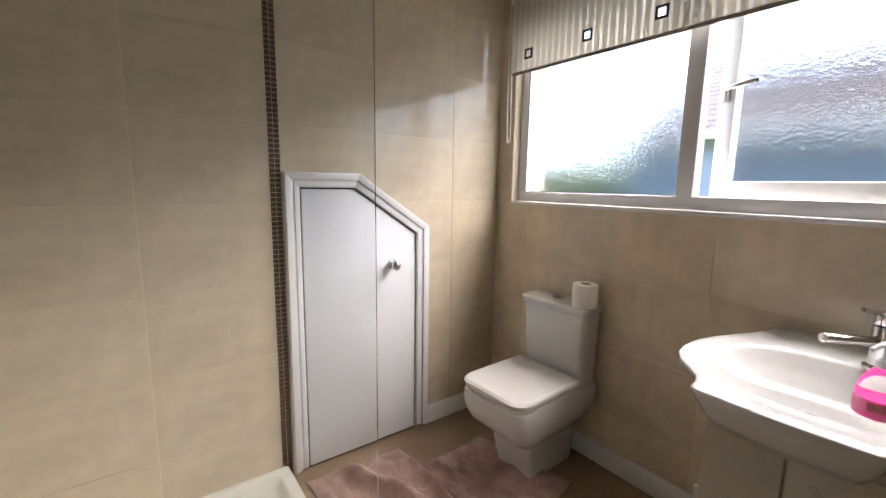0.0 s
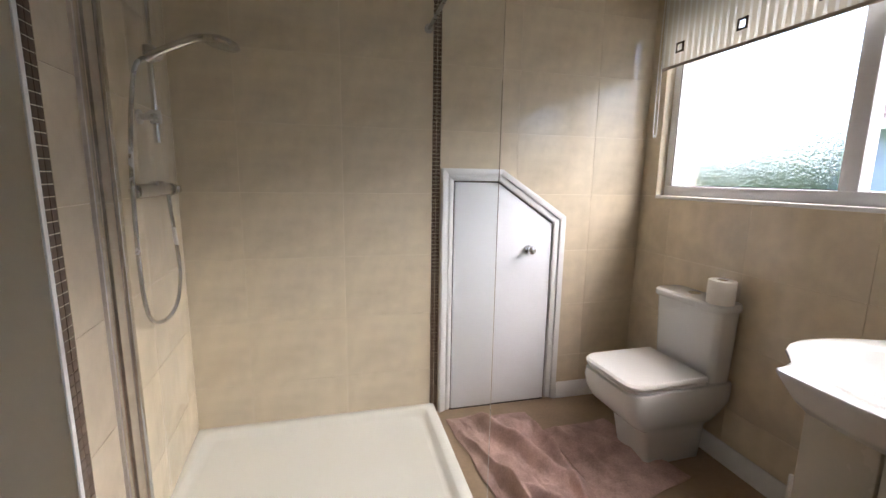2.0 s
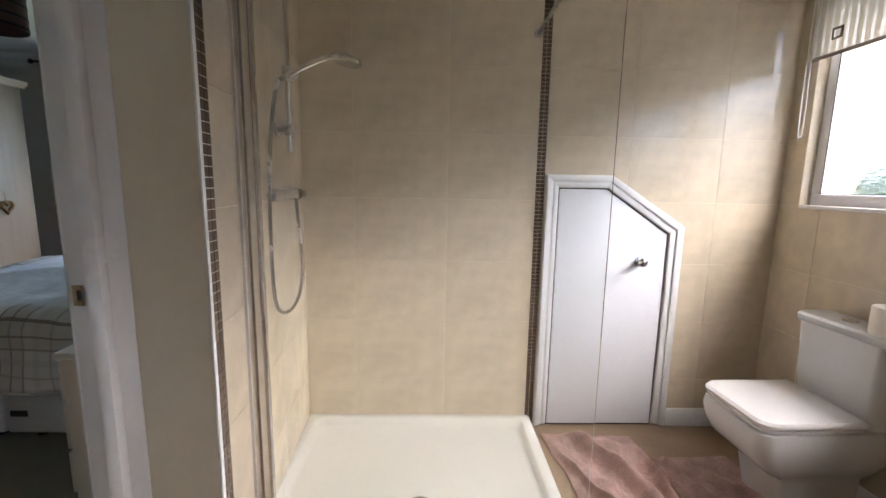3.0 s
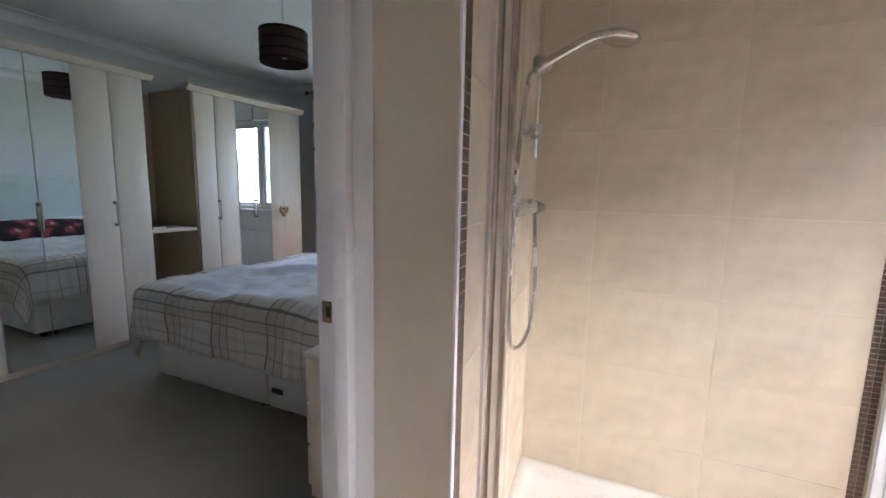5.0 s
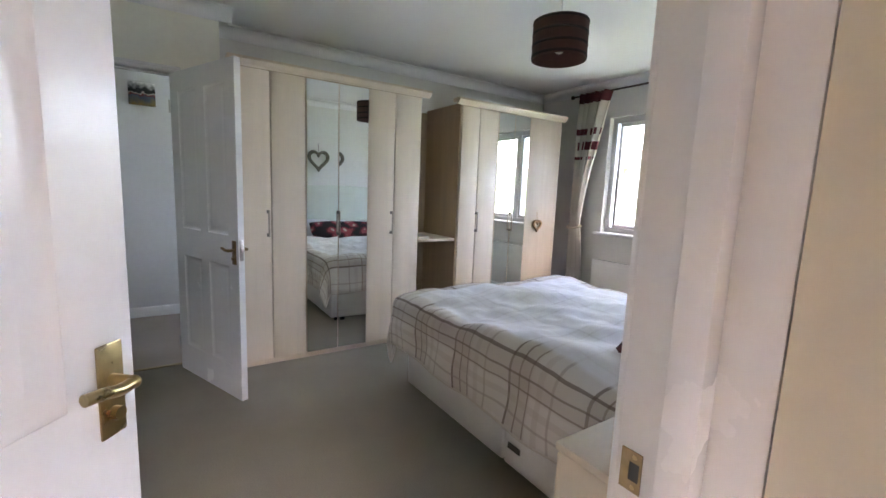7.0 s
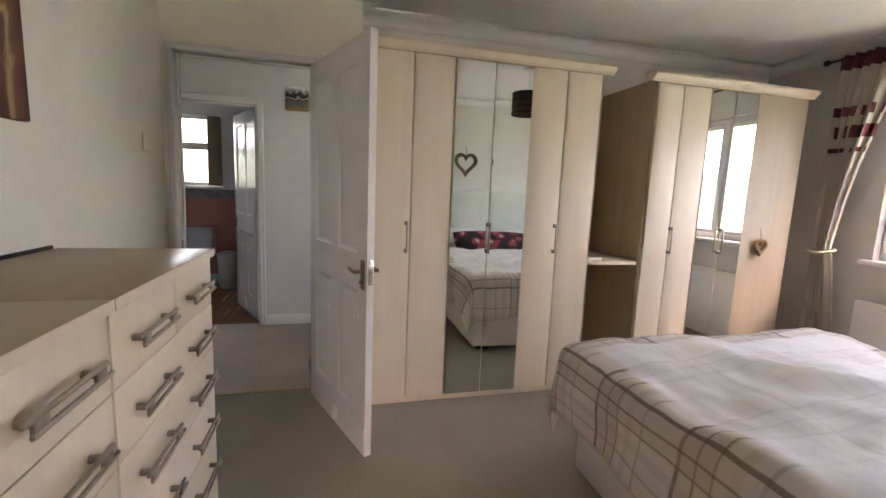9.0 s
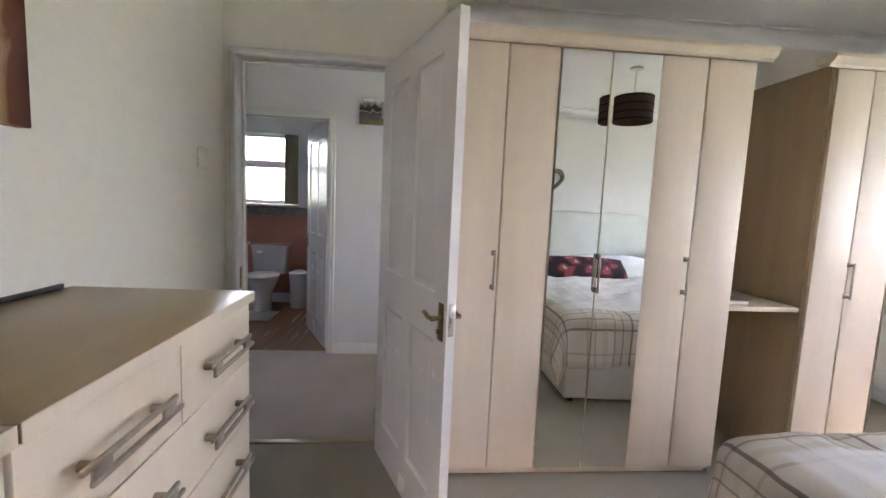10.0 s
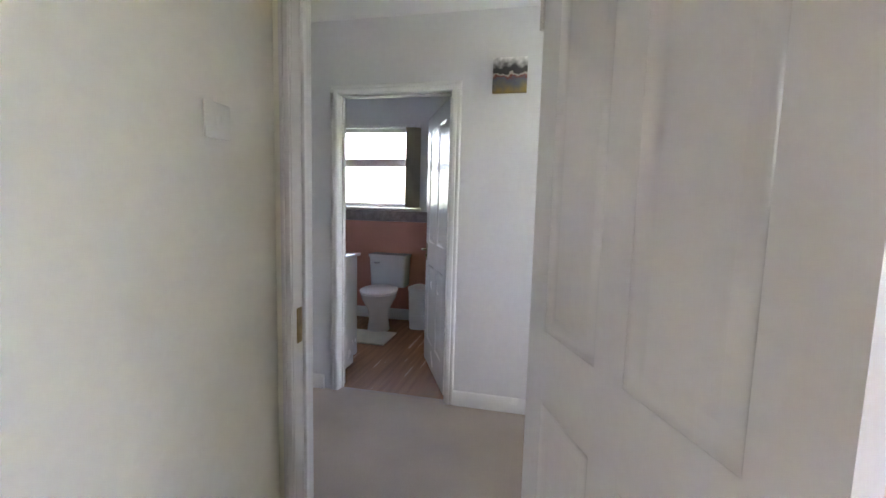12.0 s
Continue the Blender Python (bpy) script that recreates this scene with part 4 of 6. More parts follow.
# roller blind with eyelets
bl = thing("roller_blind", (EX - 0.035, 1.168, 1.843), "cream striped roller blind with eyelets, half lowered", "roller blind")
BL = bpy.data.materials.new("striped blind cloth")
BL.use_nodes = True
_t = BL.node_tree
_p = _t.nodes["Principled BSDF"]
_p.inputs["Roughness"].default_value = 0.85
_p.inputs["Subsurface Weight"].default_value = 0.0
_tc = _t.nodes.new("ShaderNodeTexCoord")
_sx = _t.nodes.new("ShaderNodeSeparateXYZ")
_t.links.new(_tc.outputs["Object"], _sx.inputs[0])
_m1 = _t.nodes.new("ShaderNodeMath")
_m1.operation = "MULTIPLY"
_m1.inputs[1].default_value = 1 / 0.036
_m2 = _t.nodes.new("ShaderNodeMath")
_m2.operation = "FRACT"
_m3 = _t.nodes.new("ShaderNodeMath")
_m3.operation = "GREATER_THAN"
_m3.inputs[1].default_value = 0.66
_t.links.new(_sx.outputs["Y"], _m1.inputs[0])
_t.links.new(_m1.outputs[0], _m2.inputs[0])
_t.links.new(_m2.outputs[0], _m3.inputs[0])
_mx = _t.nodes.new("ShaderNodeMix")
_mx.data_type = "RGBA"
_mx.inputs[6].default_value = (0.72, 0.68, 0.60, 1)
_mx.inputs[7].default_value = (0.80, 0.79, 0.76, 1)
_t.links.new(_m3.outputs[0], _mx.inputs[0])
_t.links.new(_mx.outputs[2], _p.inputs["Base Color"])
_tr = _t.nodes.new("ShaderNodeBsdfTranslucent")
_t.links.new(_mx.outputs[2], _tr.inputs["Color"])
_ms = _t.nodes.new("ShaderNodeMixShader")
_mad = _t.nodes.new("ShaderNodeMath")
_mad.operation = "MULTIPLY_ADD"
_mad.inputs[1].default_value, _mad.inputs[2].default_value = 0.20, 0.34
_t.links.new(_m3.outputs[0], _mad.inputs[0])
_t.links.new(_mad.outputs[0], _ms.inputs[0])
_t.links.new(_p.outputs[0], _ms.inputs[1])
_t.links.new(_tr.outputs[0], _ms.inputs[2])
_t.links.new(_ms.outputs[0], _t.nodes["Material Output"].inputs["Surface"])
hw = 1.12
EYELETS = (1.007, 0.672, 0.352, 0.03, -0.29, -0.61, -0.93)
part("cloth", slab(B(), "x", -0.001, 0.001, -hw, hw, 0.0, 0.36, [(y - 0.015, y + 0.015, 0.064, 0.094) for y in EYELETS]), BL, bl, smooth=None)
part("hem_bar", box(B(), (-0.004, -hw, -0.012), (0.004, hw, 0.004), 0.003), mat("taupe hem bar", (0.40, 0.34, 0.28), 0.7), bl, "taupe hem bar")
bm = B()
cyl(bm, (0.012, -hw - 0.01, 0.375), (0.012, hw + 0.01, 0.375), 0.022, seg=18)
part("roller", bm, UPVC, bl)
for y in (-hw - 0.012, hw + 0.006):
    part("bracket", box(B(), (-0.015, y, 0.34), (0.030, y + 0.006, 0.40), 0.002), UPVC, bl)
for y in EYELETS:
    part("eyelet", slab(B(), "x", -0.0055, -0.0015, y - 0.024, y + 0.024, 0.055, 0.103, [(y - 0.015, y + 0.015, 0.064, 0.094)]), mat("bronze eyelet", (0.16, 0.13, 0.10), 0.35, 0.9), bl, smooth=30)
part("pull_cord", tube(B(), [(-0.012, hw + 0.005, 0.36), (-0.012, hw + 0.012, 0.1), (-0.012, hw + 0.006, -0.30), (-0.014, hw - 0.008, -0.335), (-0.016, hw - 0.022, -0.30), (-0.014, hw - 0.012, 0.05), (-0.012, hw - 0.010, 0.36)], 0.0025, 8, 6), UPVC, bl, "white bead pull cord")

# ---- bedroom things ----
# darker copy of the birch: the end door's shade is in this colour
BIRCHSHADE = mat("birch laminate with shade painted in", (0.46, 0.38, 0.29), 0.45, vary=0.05, scale=3, fine=30, stretch=(6, 6, 0.5), bump=0.02)
WF = -3.58  # front of the wardrobe doors
DKSTEEL = mat("dark brushed steel", (0.24, 0.21, 0.18), 0.35, 1.0, vary=0.1, scale=40)


def handle(w, x, y, z0, z1):
    """A dull bar on two dark posts."""
    h = part("handle", box(B(), (x + 0.024, y - 0.005, z0 - 0.012), (x + 0.033, y + 0.005, z1 + 0.012), 0.003), BRONZE, w, "dull bronze bar handle")
    for z in (z0, z1):
        bm = cyl(B(), (x, y, z), (x + 0.027, y, z), 0.006, seg=12)
        box(bm, (x, y - 0.011, z - 0.012), (x + 0.005, y + 0.011, z + 0.012), 0.002)
        part("handle_post", bm, DKSTEEL, h, "dark steel post")


def wardrobe(y0, y1, doors, label, handles, cornice_ends):
    """doors: (y, y, mirrored, turn)."""
    w = thing("wardrobe", (WBX, (y0 + y1) / 2, 0), label, "wardrobe")
    o = Vector((WBX, (y0 + y1) / 2, 0))

    def L(p):
        return tuple(Vector(p) - o)
    g = 0.012
    xb = WBX + 0.004
    for ya in (y0, y1 - 0.018):
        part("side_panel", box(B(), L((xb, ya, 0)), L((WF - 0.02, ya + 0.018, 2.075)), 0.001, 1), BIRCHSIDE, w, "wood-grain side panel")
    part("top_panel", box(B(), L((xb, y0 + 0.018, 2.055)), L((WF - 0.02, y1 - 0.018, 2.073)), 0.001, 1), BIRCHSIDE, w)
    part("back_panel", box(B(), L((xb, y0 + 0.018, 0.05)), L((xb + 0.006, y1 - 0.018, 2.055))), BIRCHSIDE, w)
    part("plinth", box(B(), L((WF - 0.06, y0 + 0.018, 0.0)), L((WF - 0.045, y1 - 0.018, 0.05))), BIRCH, w)
    for a, *_ in doors[1:]:
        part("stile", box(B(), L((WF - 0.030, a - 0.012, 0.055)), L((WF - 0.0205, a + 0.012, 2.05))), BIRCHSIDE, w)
    part("bottom_panel", box(B(), L((xb, y0 + 0.018, 0.03)), L((WF - 0.022, y1 - 0.018, 0.048))), BIRCH, w)
    # cornice: a stepped moulding
    prof = [(0, 2.055), (0.012, 2.055), (0.016, 2.066), (0.030, 2.074), (0.040, 2.088), (0.044, 2.092), (0.044, 2.108), (0.0, 2.110), (-0.06, 2.110), (-0.06, 2.076), (0.0, 2.075)]
    bm = prism(B(), [(WF + p[0] - o.x, p[1]) for p in prof], "y", y0 - cornice_ends[0] - o.y, y1 + cornice_ends[1] - o.y)
    part("cornice", bm, BIRCH, w, "moulded birch cornice")
    for a, b, mirrored, turn in doors:
        bm = box(B(), L((WF - 0.018, a + 0.0035, 0.055)), L((WF, b - 0.0035, 2.05)), 0.002)
        d = part("door", bm, BIRCH if mirrored else (BIRCHSHADE if b - a > 0.4 else BIRCH), w, "mirrored door" if mirrored else ("wood-grain door coloured darker for shade" if b - a > 0.4 else ""))
        if mirrored:
            c = Vector(L((WF + 0.0035, (a + b) / 2, 0)))
            bm = box(B(), (-0.0015, a - (a + b) / 2 + 0.004, 0.058), (0.0015, b - (a + b) / 2 - 0.004, 2.046))
            p = part("mirror", bm, MIRROR, d, "silvered mirror panel", smooth=None)
            p.matrix_basis = Matrix.Translation(c) @ pose(0, 0, 0, 0, 0, turn)
    for y, mirrored in handles:
        handle(w, *L((WF + (0.006 if mirrored else 0.0005), y, 0.955))[:2], 0.957, 1.117)
    return w


ys = (1.30, 1.537, 1.773, 2.012, 2.247, 2.475, 2.712)
wardrobe(ys[0] - 0.018, ys[6] + 0.008, [(ys[0], ys[1], 0, 0), (ys[1], ys[2], 0, 0), (ys[2], ys[3], 1, 0.0), (ys[3], ys[4], 1, -2.0), (ys[4], ys[5], 0, 0), (ys[5], ys[6], 0, 0)], "tall birch six-door wardrobe with two mirrored doors", [(ys[1] - 0.022, 0), (ys[3], 1), (ys[5] - 0.022, 0)], (0.0, 0.06))
zs2 = (3.12, 3.318, 3.54, 3.738, 3.935, 4.385)
wardrobe(zs2[0] - 0.01, zs2[5] + 0.012, [(zs2[0], zs2[1], 0, 0), (zs2[1], zs2[2], 0, 0), (zs2[2], zs2[3], 1, 0.0), (zs2[3], zs2[4], 1, 0.5), (zs2[4], zs2[5], 0, 0)], "tall birch wardrobe with mirrored middle doors", [(zs2[1], 0), (zs2[3], 1)], (0.05, 0.02))
# dressing shelf in the gap
DK = thing("dressing_shelf", (-3.88, 2.91, 0.0), "birch dressing shelf between the two wardrobes", "shelf")
part("shelf_top", box(B(), (-0.27, -0.187, 0.862), (0.275, 0.197, 0.887), 0.003), BIRCH, DK)
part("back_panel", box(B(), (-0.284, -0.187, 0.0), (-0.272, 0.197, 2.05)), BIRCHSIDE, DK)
bk = thing("book", (-3.70, 2.80, 0.887), "closed pale book lying on the dressing shelf", "book")
part("pages", box(B(), (-0.068, -0.052, 0.004), (0.068, 0.052, 0.020), 0.001, 1), PAPER, bk)
part("cover", box(box(B(), (-0.072, -0.056, 0.0005), (0.072, 0.056, 0.004), 0.001, 1), (-0.072, -0.056, 0.020), (0.072, 0.056, 0.024), 0.001, 1), mat("grey card cover", (0.45, 0.42, 0.38), 0.6), bk)
bt = thing("bottle", (-3.80, 2.765, 0.887), "small dark bottle standing on the dressing shelf", "bottle")
part("bottle_body", lathe(B(), (0, 0, 0.0005), [(0.0, 0.0), (0.026, 0.0), (0.028, 0.01), (0.028, 0.08), (0.012, 0.10), (0.012, 0.12), (0.0, 0.12)]), mat("dark plastic bottle", (0.02, 0.018, 0.018), 0.3), bt)
part("cap", cyl(B(), (0, 0, 0.1205), (0, 0, 0.145), 0.014, seg=16, bev=0.002), mat("black cap", (0.015, 0.015, 0.015), 0.4), bt)

# straw heart hanging on the second wardrobe
STRAW = mat("woven straw", (0.35, 0.22, 0.11), 0.85, vary=0.25, scale=30, bump=0.5, bump_scale=200)


def heart_points(s, n=26):
    pts = []
    for i in range(n):
        a = 2 * math.pi * i / n
        pts.append((16 * math.sin(a) ** 3 * s / 32, (13 * math.cos(a) - 5 * math.cos(2 * a) - 2 * math.cos(3 * a) - math.cos(4 * a)) * s / 30))
    return pts


oh = thing("hanging_heart", (WF + 0.018, 4.10, 1.0), "small straw heart hanging on a wardrobe door", "hanging ornament")
bm = B()
tube(bm, [(0.004, p[0], p[1]) for p in heart_points(0.10)], 0.014, 8, 3, True)
part("wreath", bm, STRAW, oh)
part("string", tube(B(), [(0.0, 0.0, 0.05), (-0.004, 0.0, 0.09), (-0.012, 0.0, 0.13)], 0.0018, 6, 3), STRAW, oh)

# bed
BY0, BY1, BX_F, BX_H = 2.215, 3.585, -2.80, -0.90
bed = thing("bed", ((BX_F + BX_H) / 2, (BY0 + BY1) / 2, 0), "double divan bed with pale green headboard", "bed")
bo = Vector(((BX_F + BX_H) / 2, (BY0 + BY1) / 2, 0))
DIVAN = mat("white divan fabric", (0.72, 0.70, 0.66), 0.9, vary=0.04, scale=8, fine=120, bump=0.25, bump_scale=250)
for a, b in ((BX_F, -1.853), (-1.847, BX_H)):
    part("divan_base", box(B(), (a - bo.x, BY0 - bo.y, 0.045), (b - bo.x, BY1 - bo.y, 0.33), 0.018, 3), DIVAN, bed)
for x in (BX_F + 0.08, -1.95, -1.75, BX_H - 0.08):
    for y in (BY0 + 0.08, BY1 - 0.08):
        part("castor", cyl(B(), (x - bo.x, y - bo.y, 0.0), (x - bo.x, y - bo.y, 0.046), 0.022, seg=14), LINER, bed)
part("mattress", box(B(), (BX_F + 0.01 - bo.x, BY0 + 0.01 - bo.y, 0.332), (BX_H - bo.x, BY1 - 0.01 - bo.y, 0.56), 0.04, 3), DIVAN, bed)
part("maker_tag", box(B(), (-1.815 - bo.x, BY0 - 0.003 - bo.y, 0.135), (-1.735 - bo.x, BY0 + 0.001 - bo.y, 0.165), 0.001), mat("dark woven tag", (0.06, 0.05, 0.04), 0.8), bed, "small dark woven maker tag")
HB = mat("pale green headboard fabric", (0.60, 0.64, 0.56), 0.85, vary=0.03, scale=6, fine=120, bump=0.2, bump_scale=250)
hb = B()
pr = [(BY0 - bo.y, 0.35), (BY0 - bo.y, 1.20)]
for k in range(7):
    a = math.pi - math.pi / 2 * k / 6
    pr.append((BY0 + 0.07 - bo.y + 0.07 * math.cos(a), 1.22 + 0.07 * math.sin(a)))
for k in range(13):
    u = k / 12
    pr.append((BY0 + 0.09 + (BY1 - BY0 - 0.18) * u - bo.y, 1.295 + 0.028 * math.sin(math.pi * u)))
for k in range(7):
    a = math.pi / 2 - math.pi / 2 * k / 6
    pr.append((BY1 - 0.07 - bo.y + 0.07 * math.cos(a), 1.22 + 0.07 * math.sin(a)))
pr += [(BY1 - bo.y, 1.20), (BY1 - bo.y, 0.35)]
prism(hb, pr, "x", BX_H + 0.004 - bo.x, -0.805 - bo.x, 0.012)
part("headboard", hb, HB, bed, "pale green upholstered headboard with arched top")

# duvet: a draped cloth with a woven check
PLAID = bpy.data.materials.new("checked cotton")
PLAID.use_nodes = True
_t = PLAID.node_tree
_p = _t.nodes["Principled BSDF"]
_p.inputs["Roughness"].default_value = 0.9
_p.inputs["Specular IOR Level"].default_value = 0.2
_uv = _t.nodes.new("ShaderNodeUVMap")
_uv.uv_map = "cloth"
_sp = _t.nodes.new("ShaderNodeSeparateXYZ")
_t.links.new(_uv.outputs[0], _sp.inputs[0])


def band(src, period, offset, width, soft=0.1):
    """1 inside a stripe that repeats."""
    a = _t.nodes.new("ShaderNodeMath")
    a.operation = "MULTIPLY_ADD"
    a.inputs[1].default_value, a.inputs[2].default_value = 1 / period, offset
    _t.links.new(src, a.inputs[0])
    f = _t.nodes.new("ShaderNodeMath")
    f.operation = "PINGPONG"
    f.inputs[1].default_value = 0.5
    _t.links.new(a.outputs[0], f.inputs[0])
    r = _t.nodes.new("ShaderNodeMapRange")
    r.inputs["From Min"].default_value, r.inputs["From Max"].default_value = width / period / 2 * (1 + soft), width / period / 2 * (1 - soft)
    _t.links.new(f.outputs[0], r.inputs["Value"])
    return r.outputs[0]


def over(base, fac_src, color, strength):
    mm = _t.nodes.new("ShaderNodeMath")
    mm.operation = "MULTIPLY"
    mm.inputs[1].default_value = strength
    _t.links.new(fac_src, mm.inputs[0])
    x = _t.nodes.new("ShaderNodeMix")
    x.data_type = "RGBA"
    _t.links.new(mm.outputs[0], x.inputs[0])
    if base is None:
        x.inputs[6].default_value = (0.82, 0.815, 0.82, 1)
    else:
        _t.links.new(base, x.inputs[6])
    x.inputs[7].default_value = (*color, 1)
    return x.outputs[2]


# the hanging sides get a beiger ground and stronger lines than the top
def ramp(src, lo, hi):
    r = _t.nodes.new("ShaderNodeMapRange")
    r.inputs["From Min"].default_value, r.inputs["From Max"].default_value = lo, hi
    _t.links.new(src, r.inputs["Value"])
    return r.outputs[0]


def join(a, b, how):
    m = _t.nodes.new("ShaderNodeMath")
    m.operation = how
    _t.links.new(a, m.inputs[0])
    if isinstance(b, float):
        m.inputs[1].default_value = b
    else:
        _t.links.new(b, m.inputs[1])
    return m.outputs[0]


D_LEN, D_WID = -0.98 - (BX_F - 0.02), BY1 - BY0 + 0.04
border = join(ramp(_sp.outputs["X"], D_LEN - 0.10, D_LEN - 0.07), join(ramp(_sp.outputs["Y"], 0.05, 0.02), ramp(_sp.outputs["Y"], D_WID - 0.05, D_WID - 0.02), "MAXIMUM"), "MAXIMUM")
line_scale = join(join(border, 0.85, "MULTIPLY"), 0.15, "ADD")
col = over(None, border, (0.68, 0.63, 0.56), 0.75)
for axis in ("X", "Y"):
    s = _sp.outputs[axis]
    for at, width, color, strength in ((0.11, 0.13, (0.50, 0.43, 0.36), 0.40), (0.05, 0.014, (0.16, 0.11, 0.09), 0.7), (0.11, 0.009, (0.22, 0.16, 0.13), 0.65), (0.165, 0.008, (0.22, 0.16, 0.13), 0.6), (0.225, 0.030, (0.50, 0.43, 0.36), 0.3), (0.29, 0.012, (0.40, 0.33, 0.28), 0.5)):
        col = over(col, join(band(s, 0.40, at / 0.40, width), line_scale, "MULTIPLY"), color, strength)
_t.links.new(col, _p.inputs["Base Color"])
_n = _t.nodes.new("ShaderNodeTexNoise")
_n.inputs["Scale"].default_value = 300
_t.links.new(_uv.outputs[0], _n.inputs["Vector"])
_b = _t.nodes.new("ShaderNodeBump")
_b.inputs["Strength"].default_value, _b.inputs["Distance"].default_value = 0.25, 0.002
_t.links.new(_n.outputs["Fac"], _b.inputs["Height"])
_t.links.new(_b.outputs[0], _p.inputs["Normal"])


HEM = mat("cream cotton hem", (0.62, 0.57, 0.50), 0.9, vary=0.05, scale=20, bump=0.2, bump_scale=200)


def drape(name, label, x_head, x_foot, y0, y1, z, hang_side, hang_foot, material, thick=0.02):
    o = thing(name, ((x_head + x_foot) / 2, (y0 + y1) / 2, z), label, "duvet")
    c = Vector(((x_head + x_foot) / 2, (y0 + y1) / 2, z))
    bm = B()
    uv = bm.loops.layers.uv.new("cloth")
    nu, nv = 96, 96
    L, W = x_head - x_foot, y1 - y0
    r = 0.07
    grid = []
    coords = {}
    for i in range(nu + 1):
        t = (L + hang_foot) * i / nu
        row = []
        for j in range(nv + 1):
            s = -hang_side + (W + 2 * hang_side) * j / nv
            tx, sy = min(t, L), min(max(s, 0), W)
            dx, dy = max(0.0, t - L), (s - sy)
            d = math.hypot(dx, dy)
            px, py, pz = x_head - tx, y0 + sy, z
            flare = 0.0
            if d > 0:
                ex, ey = -dx / d, dy / d
                if d < r * math.pi / 2:
                    a = d / r
                    out, down = r * math.sin(a), r * (1 - math.cos(a))
                else:
                    rest = d - r * math.pi / 2
                    out = r + 0.05 * rest + 0.014 * math.sin((t * 9 + s * 11)) * min(1, rest / 0.15) + 0.02 * noise.noise((t * 4, s * 4, 3)) * min(1, rest / 0.1)
                    down = r + rest * 0.97
                px, py, pz = px + ex * out, py + ey * out, z - down
            wr = 0.022 * noise.noise((t * 3.1, s * 2.7, 0.4)) + 0.018 * noise.noise((t * 8, s * 7, 1.4)) + 0.006 * noise.noise((t * 19, s * 16, 6.4))
            fold = 0.026 * max(0.0, math.sin(s * 6.3 + 2.2 * noise.noise((t * 1.7, s * 1.3, 8)) + t * 2.3)) ** 3
            edge = max(0.0, 1 - d / 0.1)
            puff = 0.035 * math.sin(math.pi * min(1, max(0, sy / W))) * math.sin(math.pi * min(1, 0.15 + 0.85 * tx / L)) ** 0.5
            pz += (wr + fold + puff) * (0.3 + 0.7 * edge)
            v = bm.verts.new((px - c.x, py - c.y, max(pz, 0.03) - c.z))
            coords[v] = (t, s)
            row.append(v)
        grid.append(row)
    for i in range(nu):
        for j in range(nv):
            f = bm.faces.new((grid[i][j], grid[i + 1][j], grid[i + 1][j + 1], grid[i][j + 1]))
            for lp in f.loops:
                lp[uv].uv = coords[lp.vert]
    edge = []
    for i in range(0, nu + 1, 2):
        edge.append(grid[i][0].co.copy())
    for j in range(2, nv + 1, 2):
        edge.append(grid[nu][j].co.copy())
    for i in range(nu - 2, -1, -2):
        edge.append(grid[i][nv].co.copy())
    ob = part("cover", bm, material, o, smooth=80)
    sol = ob.modifiers.new("thickness", "SOLIDIFY")
    sol.thickness, sol.offset = thick, 0.0
    part("hem", tube(B(), edge, 0.0115, 8, 1), HEM, o, "stitched cream hem round the edge")
    return o


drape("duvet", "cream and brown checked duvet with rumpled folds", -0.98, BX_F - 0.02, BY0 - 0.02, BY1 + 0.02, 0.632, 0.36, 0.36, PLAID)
COTTON = mat("white cotton", (0.78, 0.78, 0.78), 0.9, vary=0.03, scale=5, bump=0.15, bump_scale=60)


def cushion(name, label, category, m, size, material, puff=0.5):
    o = thing(name, None, label, category, m=m)
    bm = B()
    n = 22
    for side in (1, -1):
        g = []
        for i in range(n + 1):
            row = []
            for j in range(n + 1):
                u, v = 2 * i / n - 1, 2 * j / n - 1
                k = (max(0, 1 - abs(u) ** 2.6) * max(0, 1 - abs(v) ** 2.6)) ** 0.5
                pull = 1 - 0.06 * (abs(u * v)) + 0.03 * (u * u * v * v)
                wob = 0.02 * noise.noise((u * 2.3, v * 2.3, side * 3)) + 0.012 * noise.noise((u * 6, v * 6, side))
                row.append(bm.verts.new((u * size[0] / 2 * pull * (1 - 0.05 * (1 - v * v) * 0), v * size[1] / 2 * pull, side * size[2] / 2 * k * (1 + wob * 6))))
            g.append(row)
        for i in range(n):
            for j in range(n):
                bm.faces.new((g[i][j], g[i + 1][j], g[i + 1][j + 1], g[i][j + 1]))
    bmesh.ops.remove_doubles(bm, verts=list(bm.verts), dist=1e-4)
    part("cover", bm, material, o, smooth=80)
    return o


cushion("pillow", "plump white cotton pillow at the headboard", "pillow", pose(-1.10, 2.55, 0.735, 0, -28, 0) @ pose(0, 0, 0, 0, 0, 90), (0.66, 0.42, 0.17), COTTON)
cushion("pillow", "plump white cotton pillow at the headboard", "pillow", pose(-1.10, 3.24, 0.735, 0, -28, 0) @ pose(0, 0, 0, 0, 0, 90), (0.66, 0.42, 0.17), COTTON)
FLOR = bpy.data.materials.new("dark floral print")
FLOR.use_nodes = True
_t = FLOR.node_tree
_p = _t.nodes["Principled BSDF"]
_p.inputs["Roughness"].default_value = 0.85
_tc = _t.nodes.new("ShaderNodeTexCoord")
_v = _t.nodes.new("ShaderNodeTexVoronoi")
_v.inputs["Scale"].default_value = 9
_nz = _t.nodes.new("ShaderNodeTexNoise")
_nz.inputs["Scale"].default_value = 9
_t.links.new(_tc.outputs["Object"], _nz.inputs["Vector"])
_mxv = _t.nodes.new("ShaderNodeMix")
_mxv.data_type = "VECTOR"
